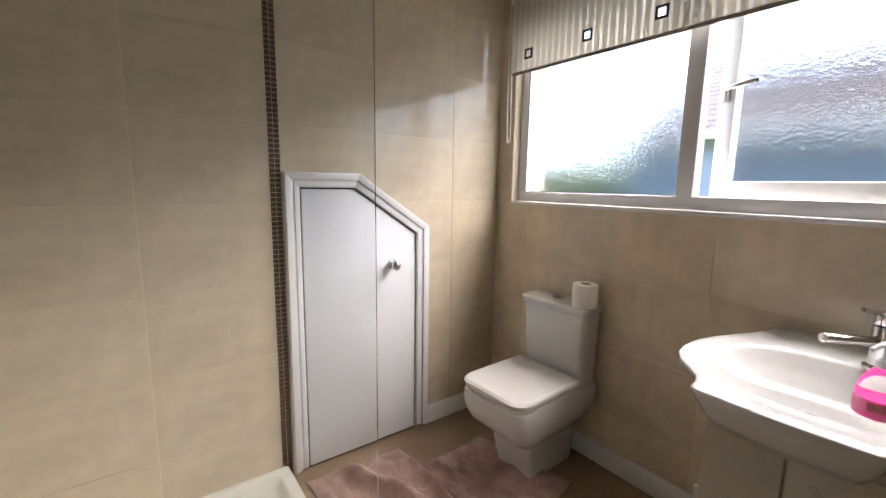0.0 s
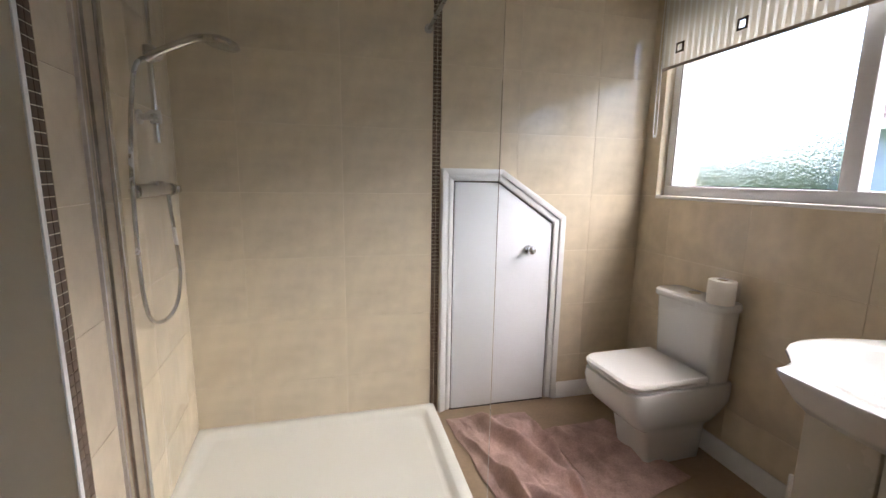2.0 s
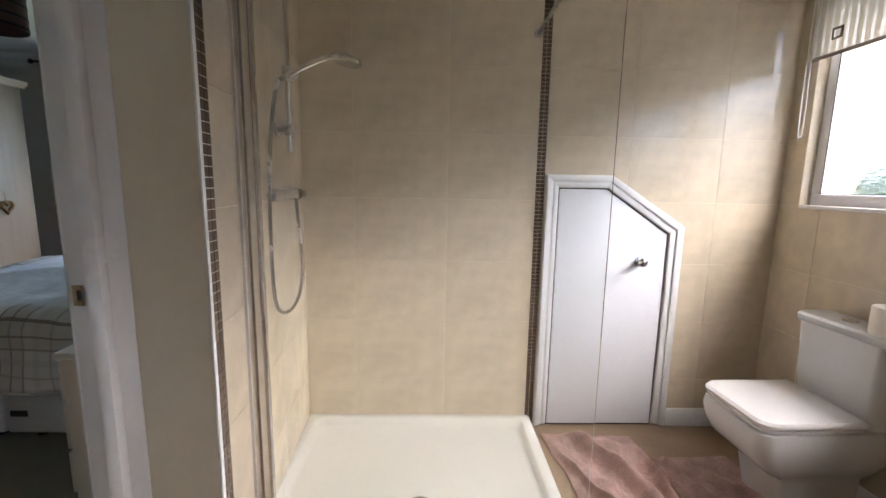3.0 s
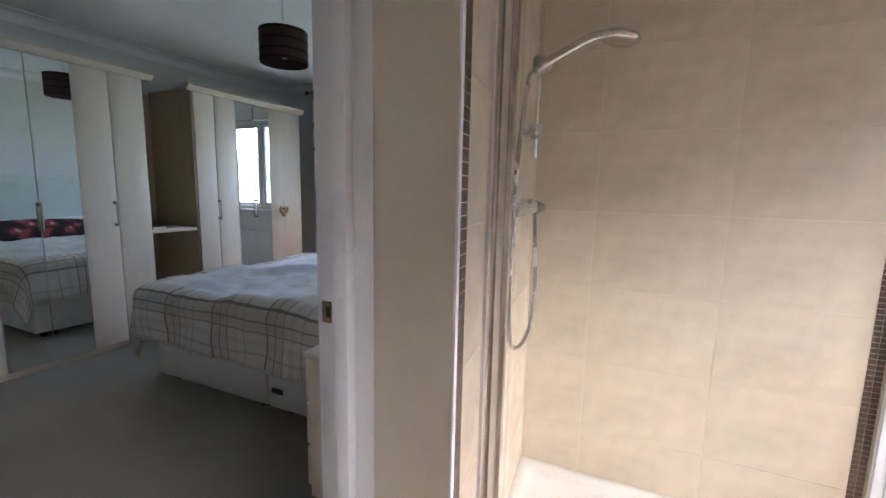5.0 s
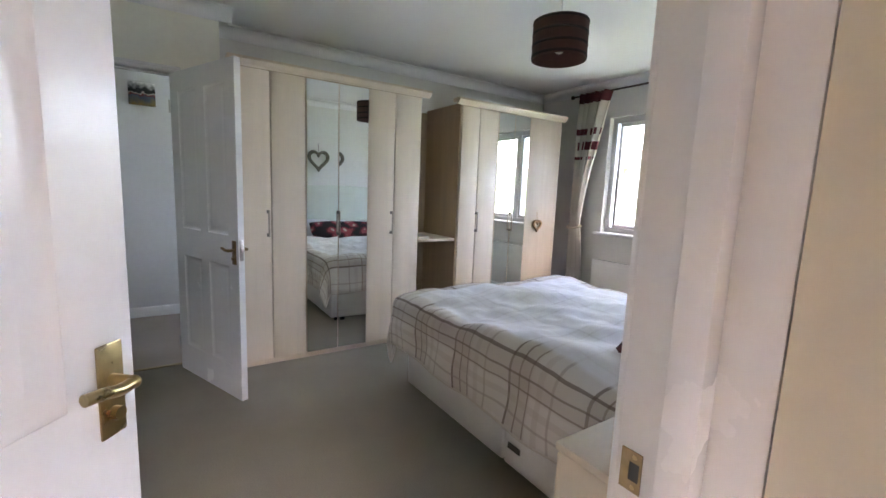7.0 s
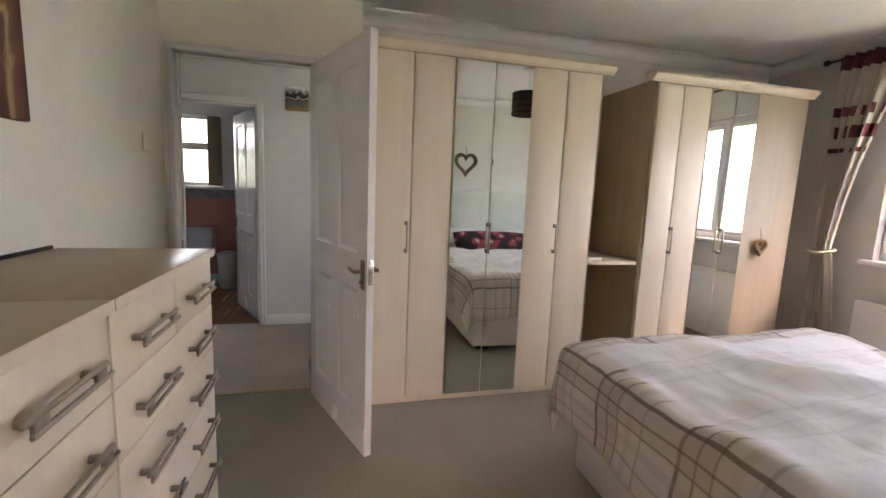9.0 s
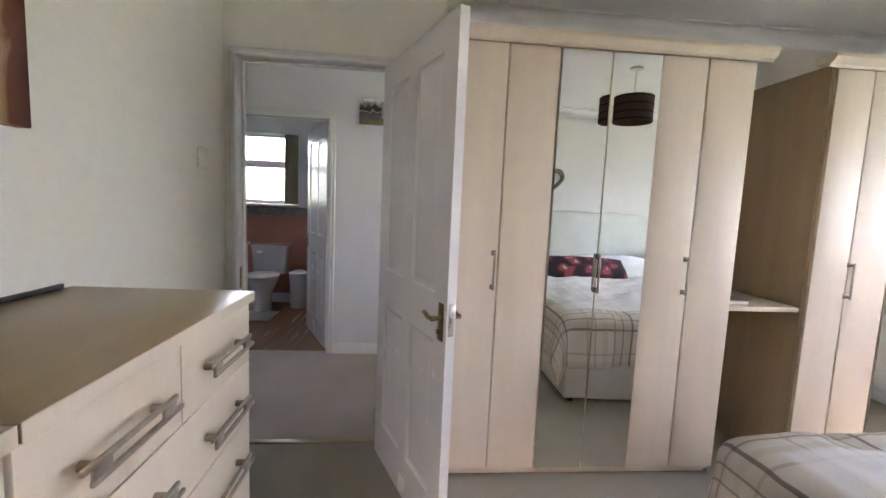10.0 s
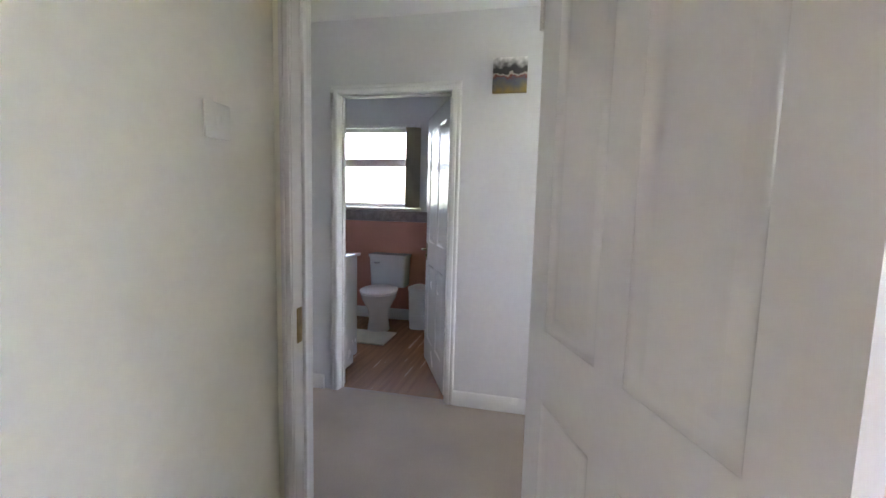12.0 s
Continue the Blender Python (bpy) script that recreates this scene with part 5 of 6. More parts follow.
_mxv.inputs[0].default_value = 0.12
_t.links.new(_tc.outputs["Object"], _mxv.inputs[4])
_t.links.new(_nz.outputs["Color"], _mxv.inputs[5])
_t.links.new(_mxv.outputs[1], _v.inputs["Vector"])
_r = _t.nodes.new("ShaderNodeValToRGB")
_r.color_ramp.interpolation = "CONSTANT"
for pos, c in ((0.0, (0.56, 0.44, 0.37)), (0.20, (0.34, 0.06, 0.075)), (0.40, (0.10, 0.016, 0.022)), (0.55, (0.022, 0.012, 0.014))):
    e = _r.color_ramp.elements.new(pos) if pos else _r.color_ramp.elements[0]
    e.color = (*c, 1)
_r.color_ramp.elements[-1].color = (0.022, 0.012, 0.014, 1)
_t.links.new(_v.outputs["Distance"], _r.inputs[0])
_t.links.new(_r.outputs[0], _p.inputs["Base Color"])
cushion("cushion", "long dark cushion with red and cream floral print", "cushion", pose(-1.37, 2.80, 0.745, 0, -38, 0) @ pose(0, 0, 0, 0, 0, 90), (0.74, 0.32, 0.15), FLOR)


# bedside cabinets
def bedside(at, label, mats):
    b = thing("bedside_cabinet", at, label, "bedside cabinet", "bedside cabinets")
    part("carcass", box(B(), (-0.185, -0.165, 0.0), (0.19, 0.165, 0.595), 0.003), BIRCH, b)
    part("cabinet_top", box(B(), (-0.205, -0.172, 0.5955), (0.195, 0.172, 0.622), 0.006), BIRCH, b)
    for z in (0.045, 0.23, 0.415):
        d = part("drawer_front", box(B(), (-0.203, -0.162, z), (-0.1855, 0.162, z + 0.17), 0.003), BIRCH, b)
        bm = B()
        box(bm, (-0.232, -0.075, z + 0.085), (-0.224, 0.075, z + 0.097), 0.003)
        for y in (-0.06, 0.06):
            cyl(bm, (-0.204, y, z + 0.091), (-0.226, y, z + 0.091), 0.005, seg=10)
        part("handle", bm, STEEL, d)
    return b


bs = bedside((-1.01, 1.99, 0), "birch bedside cabinet with three drawers", None)
b2 = copy_thing(bs, Matrix.Translation((-1.01, 3.81, 0)))
lp = thing("table_lamp", (-0.96, 3.69, 0.623), "small table lamp with dark grey drum shade", "lamp")
part("lamp_base", lathe(B(), (0, 0, 0), [(0.0, 0.0), (0.05, 0.0), (0.05, 0.012), (0.013, 0.02), (0.010, 0.25), (0.0, 0.25)]), CHROME, lp)
part("shade", lathe(B(), (0, 0, 0.215), [(0.078, 0.0), (0.072, 0.13), (0.070, 0.13), (0.076, 0.0), (0.078, 0.0)]), mat("dark grey shade fabric", (0.07, 0.065, 0.065), 0.85, vary=0.1), lp)

# wicker heart on the wall above the headboard
wh = thing("hanging_heart", (BX0 - 0.022, 2.70, 1.665), "grey wicker heart hanging above the headboard", "wall ornament")
WICK = mat("grey wicker", (0.22, 0.20, 0.17), 0.9, vary=0.25, scale=25, bump=0.7, bump_scale=150)
for k in range(3):
    bm = B()
    off = [(0.0, 0.0), (-0.012, 0.008), (0.010, -0.006)][k]
    tube(bm, [(off[1] * 0.6, p[0] * (1 + off[0]), p[1] * (1 + off[0]) + 0.02 * off[0]) for p in heart_points(0.235 + 0.02 * k)], 0.0135, 8, 3, True)
    part("wicker_strand", bm, WICK, wh)
part("string", tube(B(), [(0, 0, 0.06), (0.006, 0.002, 0.13), (0.016, 0, 0.21)], 0.003, 6, 3), WICK, wh)
part("nail", cyl(B(), (0.0218, 0, 0.21), (0.010, 0, 0.212), 0.003, seg=8), STEEL, wh)


# chests of drawers
def chest(at):
    c = thing("chest_of_drawers", at, "pale birch chest of drawers with bar handles", "chest of drawers", "chests along the wall")
    hw = 0.357
    part("carcass", box(B(), (-hw + 0.004, -0.455, 0.0), (hw - 0.004, -0.02, 1.04), 0.002), BIRCH, c)
    part("chest_top", box(B(), (-hw, -0.461, 1.041), (hw, 0.012, 1.068), 0.004), CHESTTOP, c, "oak-coloured laminate top")
    part("top_edge", box(B(), (-hw + 0.001, 0.0122, 1.0415), (hw - 0.001, 0.0145, 1.0675), 0.001, 1), BIRCH, c)
    rows = [(0.872, 1.034, True), (0.707, 0.869, False), (0.542, 0.704, False), (0.377, 0.539, False), (0.06, 0.374, False)]

    def pull(x, z, d):
        bm = B()
        # an open frame: two flat bars, set a little apart lengthwise, bridged near their ends
        box(bm, (x - 0.104, 0.026, z + 0.008), (x + 0.122, 0.034, z + 0.018), 0.003)
        box(bm, (x - 0.122, 0.026, z - 0.018), (x + 0.104, 0.034, z - 0.008), 0.003)
        for s in (-1, 1):
            box(bm, (x + s * 0.082 - 0.018, 0.0245, z - 0.016), (x + s * 0.082 + 0.018, 0.0325, z + 0.016), 0.003)
            cyl(bm, (x + s * 0.082, 0.0, z), (x + s * 0.082, 0.026, z), 0.008, seg=12)
        part("handle", bm, BRONZE, d, "dull bronze double bar handle")
    for z0, z1, split in rows:
        xs = [(-hw + 0.004, -0.002), (0.002, hw - 0.004)] if split else [(-hw + 0.004, hw - 0.004)]
        for a, b in xs:
            d = part("drawer_front", box(B(), (a, -0.0195, z0), (b, 0.0, z1), 0.002), BIRCH, c)
            z = (z0 + z1) / 2 if z1 - z0 < 0.2 else z1 - 0.09
            for x in ([(a + b) / 2] if split else [-hw / 2, hw / 2]):
                pull(x, z, d)
    return c


ch = chest((-2.495, 0.683, 0))
copy_thing(ch, Matrix.Translation((-1.779, 0.683, 0)))
gapstrip = thing("back_strip", (-2.2, SY, 1.0685), "dark strip along the wall behind the chests", "strip")
part("strip", box(B(), (-0.62, 0.0005, 0.0), (0.74, 0.008, 0.012), 0.001), LINER, gapstrip)

# canvas picture on the south wall
cv = thing("canvas_picture", (-2.374, SY, 1.458), "abstract canvas picture in dark reds and ochre", "picture")
CANV = bpy.data.materials.new("abstract painting")
CANV.use_nodes = True
_t = CANV.node_tree
_p = _t.nodes["Principled BSDF"]
_p.inputs["Roughness"].default_value = 0.6
_tc = _t.nodes.new("ShaderNodeTexCoord")
_mp = _t.nodes.new("ShaderNodeMapping")
_mp.inputs["Scale"].default_value = (1.6, 1, 0.8)
_t.links.new(_tc.outputs["Object"], _mp.inputs["Vector"])
_w = _t.nodes.new("ShaderNodeTexNoise")
_w.inputs["Scale"].default_value, _w.inputs["Distortion"].default_value, _w.inputs["Detail"].default_value = 2.2, 1.6, 4
_t.links.new(_mp.outputs[0], _w.inputs["Vector"])
_r = _t.nodes.new("ShaderNodeValToRGB")
for pos, c in ((0.0, (0.10, 0.020, 0.014)), (0.09, (0.16, 0.045, 0.022)), (0.115, (0.45, 0.30, 0.17)), (0.14, (0.12, 0.028, 0.016)), (0.27, (0.085, 0.018, 0.012)), (0.33, (0.40, 0.23, 0.10)), (0.62, (0.50, 0.33, 0.15)), (1.0, (0.18, 0.06, 0.03))):
    if pos in (0.0, 1.0):
        _r.color_ramp.elements[int(pos)].color = (*c, 1)
    else:
        _r.color_ramp.elements.new(pos).color = (*c, 1)
_sx = _t.nodes.new("ShaderNodeSeparateXYZ")
_t.links.new(_tc.outputs["Object"], _sx.inputs[0])
_g = _t.nodes.new("ShaderNodeMath")
_g.operation = "MULTIPLY_ADD"
_g.inputs[1].default_value, _g.inputs[2].default_value = 1.47, 0.36
_t.links.new(_sx.outputs["X"], _g.inputs[0])
_g2 = _t.nodes.new("ShaderNodeMath")
_g2.operation = "MULTIPLY_ADD"
_g2.inputs[1].default_value = 0.28
_t.links.new(_w.outputs["Fac"], _g2.inputs[0])
_t.links.new(_g.outputs[0], _g2.inputs[2])
_t.links.new(_g2.outputs[0], _r.inputs[0])

_t.links.new(_r.outputs[0], _p.inputs["Base Color"])
part("canvas", box(B(), (-0.34, 0.006, 0.0), (0.34, 0.038, 0.80), 0.003), CANV, cv)
part("stretcher", box(B(), (-0.32, 0.0005, 0.02), (0.32, 0.006, 0.78)), BIRCHSIDE, cv)

# light switch
CREAMPLASTIC = mat("cream plastic", (0.83, 0.82, 0.72), 0.7, vary=0.02)
sw = thing("light_switch", (-3.59, SY, 1.485), "cream plastic light switch on the green wall", "light switch")
part("plate", box(B(), (-0.042, 0.0005, -0.042), (0.042, 0.0075, 0.042), 0.003), CREAMPLASTIC, sw)
part("rocker", box(B(), (-0.010, 0.0075, -0.016), (0.010, 0.0095, 0.016), 0.001), CREAMPLASTIC, sw)

# pendant lamp
pl = thing("pendant_lamp", (-2.17, 2.745, 2.035), "pendant lamp with dark brown banded drum shade", "pendant lamp")
SH = mat("dark brown shade fabric", (0.075, 0.035, 0.028), 0.9, vary=0.15, scale=12, fine=150, bump=0.3, bump_scale=300)
BAND = mat("black brown band", (0.020, 0.010, 0.009), 0.9, vary=0.2)
R = 0.146
part("shade", lathe(B(), (0, 0, 0), [(R, 0.0), (R, 0.195), (R - 0.004, 0.195), (R - 0.004, 0.0), (R, 0.0)], 48), SH, pl)
for z in (0.008, 0.062, 0.122, 0.180):
    part("band", lathe(B(), (0, 0, z), [(R + 0.0006, 0.0), (R + 0.0022, 0.002), (R + 0.0022, 0.011), (R + 0.0006, 0.013)], 48), BAND, pl)
bm = B()
for k in range(3):
    a = 2 * math.pi * k / 3
    cyl(bm, (0, 0, 0.165), ((R - 0.003) * math.cos(a), (R - 0.003) * math.sin(a), 0.188), 0.002, seg=6)
part("spider", bm, UPVC, pl)
part("lampholder", cyl(B(), (0, 0, 0.10), (0, 0, 0.20), 0.018, seg=16, bev=0.003), UPVC, pl)
part("bulb", ball(B(), (0, 0, 0.07), 0.032, (1, 1, 1.2)), mat("white glass bulb", (0.75, 0.75, 0.72), 0.2), pl)
part("cable", cyl(B(), (0, 0, 0.20), (0, 0, HC - 2.035 - 0.02), 0.0035, seg=8), UPVC, pl)
part("ceiling_rose", lathe(B(), (0, 0, HC - 2.035), [(0.05, 0.0), (0.048, -0.014), (0.02, -0.026), (0.0, -0.028)]), UPVC, pl)


# curtains
CURT = bpy.data.materials.new("cream curtain with burgundy blocks")
CURT.use_nodes = True
_t = CURT.node_tree
_p = _t.nodes["Principled BSDF"]
_p.inputs["Roughness"].default_value = 0.85
_uv = _t.nodes.new("ShaderNodeUVMap")
_uv.uv_map = "cloth"
_bt = _t.nodes.new("ShaderNodeTexBrick")
_bt.offset = 0.5
_bt.inputs["Scale"].default_value = 1.0
_bt.inputs["Brick Width"].default_value, _bt.inputs["Row Height"].default_value, _bt.inputs["Mortar Size"].default_value = 0.17, 0.15, 0.035
_bt.inputs["Color1"].default_value = _bt.inputs["Color2"].default_value = (0.13, 0.02, 0.028, 1)
_bt.inputs["Mortar"].default_value = (0.62, 0.56, 0.48, 1)
_t.links.new(_uv.outputs[0], _bt.inputs["Vector"])
_sp2 = _t.nodes.new("ShaderNodeSeparateXYZ")
_t.links.new(_uv.outputs[0], _sp2.inputs[0])
_rp = _t.nodes.new("ShaderNodeValToRGB")
_rp.color_ramp.interpolation = "CONSTANT"
# height up the cloth: plain, blocks, plain, then a solid band at the top
_rp.color_ramp.elements[0].color = (0, 0, 0, 1)
for pos, c in ((0.68, (1, 1, 1)), (0.83, (0, 0, 0)),):
    _rp.color_ramp.elements.new(pos).color = (*c, 1)
_rp.color_ramp.elements[-1].position = 0.999
_dv = _t.nodes.new("ShaderNodeMath")
_dv.operation = "DIVIDE"
_dv.inputs[1].default_value = 2.1
_t.links.new(_sp2.outputs["Y"], _dv.inputs[0])
_t.links.new(_dv.outputs[0], _rp.inputs[0])
_mc = _t.nodes.new("ShaderNodeMix")
_mc.data_type = "RGBA"
_mc.inputs[6].default_value = (0.62, 0.56, 0.48, 1)
_t.links.new(_rp.outputs[0], _mc.inputs[0])
_t.links.new(_bt.outputs[0], _mc.inputs[7])
_gt = _t.nodes.new("ShaderNodeMath")
_gt.operation = "GREATER_THAN"
_gt.inputs[1].default_value = 2.0
_t.links.new(_sp2.outputs["Y"], _gt.inputs[0])
_mc2 = _t.nodes.new("ShaderNodeMix")
_mc2.data_type = "RGBA"
_t.links.new(_gt.outputs[0], _mc2.inputs[0])
_t.links.new(_mc.outputs[2], _mc2.inputs[6])
_mc2.inputs[7].default_value = (0.13, 0.02, 0.028, 1)
_t.links.new(_mc2.outputs[2], _p.inputs["Base Color"])
_tl = _t.nodes.new("ShaderNodeBsdfTranslucent")
_t.links.new(_mc2.outputs[2], _tl.inputs["Color"])
_ms = _t.nodes.new("ShaderNodeMixShader")
_ms.inputs[0].default_value = 0.12
_t.links.new(_p.outputs[0], _ms.inputs[1])
_t.links.new(_tl.outputs[0], _ms.inputs[2])
_t.links.new(_ms.outputs[0], _t.nodes["Material Output"].inputs["Surface"])


def curtain(x_out, inward, label):
    """A tied-back curtain: x_out is its outer edge, inward the way to the window's middle."""
    o = thing("curtain", (x_out, BNY - 0.115, 0.25), label, "curtain", "curtains at the window")
    bm = B()
    uv = bm.loops.layers.uv.new("cloth")
    nu, nz = 72, 60
    g, co = [], {}
    for k in range(nz + 1):
        z = 2.10 * k / nz
        tie = 0.74
        if z > tie:
            q = (z - tie) / (2.10 - tie)
            width = 0.10 + 0.27 * q ** 1.25
        else:
            q = (tie - z) / tie
            width = 0.10 + 0.10 * q ** 0.6
        row = []
        for i in range(nu + 1):
            u = i / nu
            amp = 0.018 + 0.045 * min(1, width / 0.3)
            y = amp * math.sin(u * 2 * math.pi * 6.5 + 0.7 * math.sin(z * 1.7)) * (0.7 + 0.3 * math.sin(u * 23))
            v = bm.verts.new((inward * (u * width + 0.01 * noise.noise((u * 3, z * 2, 1))), y, z))
            co[v] = (u * 0.9, z)
            row.append(v)
        g.append(row)
    for k in range(nz):
        for i in range(nu):
            f = bm.faces.new((g[k][i], g[k][i + 1], g[k + 1][i + 1], g[k + 1][i]))
            for lp_ in f.loops:
                lp_[uv].uv = co[lp_.vert]
    cl = part("cloth", bm, CURT, o, smooth=80)
    sol = cl.modifiers.new("thickness", "SOLIDIFY")
    sol.thickness = 0.003
    bm = B()
    tube(bm, [(inward * -0.01, -0.04, 0.73), (inward * 0.05, -0.06, 0.72), (inward * 0.115, -0.03, 0.735), (inward * 0.115, 0.04, 0.745), (inward * 0.05, 0.06, 0.76), (inward * -0.01, 0.05, 0.75)], 0.011, 8, 4, True)
    part("tie_back", bm, mat("cream tie-back cord", (0.60, 0.53, 0.42), 0.9), o)
    return o


curtain(-3.54, 1, "cream curtain with burgundy blocks, tied back")
curtain(-0.93, -1, "cream curtain with burgundy blocks, tied back")
cr = thing("curtain_rail", (-2.26, BNY - 0.09, 2.345), "slim dark metal curtain pole above the window", "curtain pole")
DARKM = mat("dark bronze metal", (0.09, 0.06, 0.05), 0.4, 0.8, vary=0.1)
part("pole", cyl(B(), (-1.40, 0, 0), (1.40, 0, 0), 0.009, seg=14), DARKM, cr)
for x in (-1.40, 1.40):
    part("finial", ball(B(), (x, 0, 0), 0.022), DARKM, cr)
for x in (-1.30, 1.30):
    part("bracket", cyl(B(), (x, 0.089, 0), (x, 0, 0), 0.006, seg=10), DARKM, cr)

# radiator below the window
rd = thing("radiator", (-2.30, BNY, 0.12), "white panel radiator below the bedroom window", "radiator")
bm = B()
box(bm, (-0.95, -0.085, 0.0), (0.75, -0.070, 0.55), 0.006)
box(bm, (-0.91, -0.0895, 0.04), (0.71, -0.0845, 0.51), 0.004)
part("radiator_panel", bm, WHITE, rd)
part("radiator_grille", box(B(), (-0.95, -0.069, 0.50), (0.75, -0.018, 0.55), 0.004), WHITE, rd)
for x in (-0.7, 0.5):
    part("wall_bracket", box(B(), (x, -0.018, 0.1), (x + 0.04, -0.0005, 0.45), 0.002), WHITE, rd)
part("valve", cyl(B(), (0.80, -0.06, -0.12), (0.80, -0.06, 0.06), 0.016, seg=14), UPVC, rd)

# ---- hall ----
pic = thing("small_picture", (HFX, 0.785, 2.065), "small canvas landscape picture on the hall wall", "picture")
LAND = bpy.data.materials.new("landscape painting")
LAND.use_nodes = True
_t = LAND.node_tree
_p = _t.nodes["Principled BSDF"]
_p.inputs["Roughness"].default_value = 0.7
_tc = _t.nodes.new("ShaderNodeTexCoord")
_sp = _t.nodes.new("ShaderNodeSeparateXYZ")
_t.links.new(_tc.outputs["Object"], _sp.inputs[0])
_nz = _t.nodes.new("ShaderNodeTexNoise")
_nz.inputs["Scale"].default_value = 22
_t.links.new(_tc.outputs["Object"], _nz.inputs["Vector"])
_ad = _t.nodes.new("ShaderNodeMath")
_ad.operation = "MULTIPLY_ADD"
_ad.inputs[1].default_value, _ad.inputs[2].default_value = 4.6, 0.25
_t.links.new(_sp.outputs["Z"], _ad.inputs[0])
_a2 = _t.nodes.new("ShaderNodeMath")
_a2.operation = "MULTIPLY_ADD"
_a2.inputs[1].default_value = 0.5
_t.links.new(_nz.outputs["Fac"], _a2.inputs[0])
_t.links.new(_ad.outputs[0], _a2.inputs[2])
_r = _t.nodes.new("ShaderNodeValToRGB")
for pos, c in ((0.0, (0.30, 0.20, 0.05)), (0.36, (0.34, 0.23, 0.07)), (0.44, (0.20, 0.035, 0.02)), (0.50, (0.55, 0.50, 0.45)), (0.56, (0.025, 0.02, 0.018)), (0.70, (0.03, 0.028, 0.03)), (1.0, (0.09, 0.11, 0.15))):
    if pos in (0.0, 1.0):
        _r.color_ramp.elements[int(pos)].color = (*c, 1)
    else:
        _r.color_ramp.elements.new(pos).color = (*c, 1)
_t.links.new(_a2.outputs[0], _r.inputs[0])
_t.links.new(_r.outputs[0], _p.inputs["Base Color"])
part("canvas", box(B(), (0.0005, -0.10, -0.10), (0.028, 0.10, 0.10), 0.003), LAND, pic)

# ---- second bathroom ----
c2 = thing("toilet", (-6.72, -0.57, 0), "white ceramic toilet with cistern below a window", "toilet")


def oval(cx_, rx, ry, z, n=28):
    return [(cx_ + rx * math.cos(2 * math.pi * i / n), ry * math.sin(2 * math.pi * i / n), z) for i in range(n)]


part("bowl", loft(B(), [oval(0.0, 0.15, 0.11, 0.0), oval(0.0, 0.13, 0.095, 0.12), oval(0.0, 0.14, 0.11, 0.22), oval(0.0, 0.22, 0.17, 0.34), oval(0.0, 0.235, 0.182, 0.39), oval(0.0, 0.225, 0.175, 0.40)]), CERAMIC, c2)
part("seat", loft(B(), [oval(0.0, 0.23, 0.18, 0.402), oval(0.0, 0.24, 0.188, 0.408), oval(0.0, 0.24, 0.188, 0.424), oval(0.0, 0.22, 0.17, 0.432)]), SEATW, c2)
part("cistern", loft(B(), [box_ring(-0.425, -0.24, 0.19, 0.40, 0.02), box_ring(-0.425, -0.225, 0.205, 0.72, 0.02)]), CERAMIC, c2)
part("cistern_lid", loft(B(), [box_ring(-0.425, -0.215, 0.215, 0.722, 0.02), box_ring(-0.425, -0.215, 0.215, 0.75, 0.02)]), CERAMIC, c2)
part("flush_lever", box(B(), (-0.224, -0.15, 0.655), (-0.212, -0.08, 0.675), 0.003), CHROME, c2)
sm = thing("pedestal_mat", (-6.50, -0.62, 0), "cream pedestal mat round the toilet", "bath mat")
part("cloth", box(B(), (-0.12, -0.26, 0.001), (0.26, 0.28, 0.016), 0.006), mat("cream towelling", (0.60, 0.54, 0.46), 0.95, bump=0.6, bump_scale=250), sm)
un = thing("bathroom_cabinet", (-5.75, -0.70, 0), "white bathroom cabinet with a pale worktop", "cabinet")
part("cabinet", box(B(), (-0.05, -0.33, 0.08), (0.32, 0.30, 0.88), 0.004), WHITE, un)
part("plinth", box(B(), (-0.04, -0.32, 0.0), (0.31, 0.27, 0.08)), WHITE, un)
part("worktop", box(B(), (-0.06, -0.34, 0.8805), (0.33, 0.325, 0.905), 0.004), CERAMIC, un)
bn = thing("pedal_bin", (-6.90, -0.19, 0), "white pedal bin beside the toilet", "bin")
part("bin_body", lathe(B(), (0, 0, 0), [(0.0, 0.0), (0.10, 0.0), (0.115, 0.40), (0.0, 0.40)]), UPVC, bn)
part("bin_lid", lathe(B(), (0, 0, 0.401), [(0.12, 0.0), (0.12, 0.03), (0.05, 0.06), (0.0, 0.062)]), UPVC, bn)
dado = solid("trim_dado", box(B(), (B2X, -1.58, 1.102), (B2X + 0.012, 0.63, 1.215), 0.003), mat("grey patterned border", (0.34, 0.30, 0.30), 0.6, vary=0.2, scale=25), "grey patterned border below the window", "trim", "structure")
vb = thing("vertical_blind", (B2X + 0.07, -0.40, 1.24), "beige vertical blind drawn to one side", "blind")
part("head_rail", box(B(), (-0.02, -0.95, 0.86), (0.02, 0.14, 0.89), 0.003), UPVC, vb)
for k in range(5):
    bm = box(B(), (-0.003, -0.045, 0.02), (0.003, 0.045, 0.86))
    bmesh.ops.transform(bm, matrix=pose(0, 0.015 + k * 0.022, 0, 0, 0, 55), verts=list(bm.verts))
    part("slat", bm, mat("beige slat fabric", (0.45, 0.38, 0.28), 0.9), vb, smooth=None)

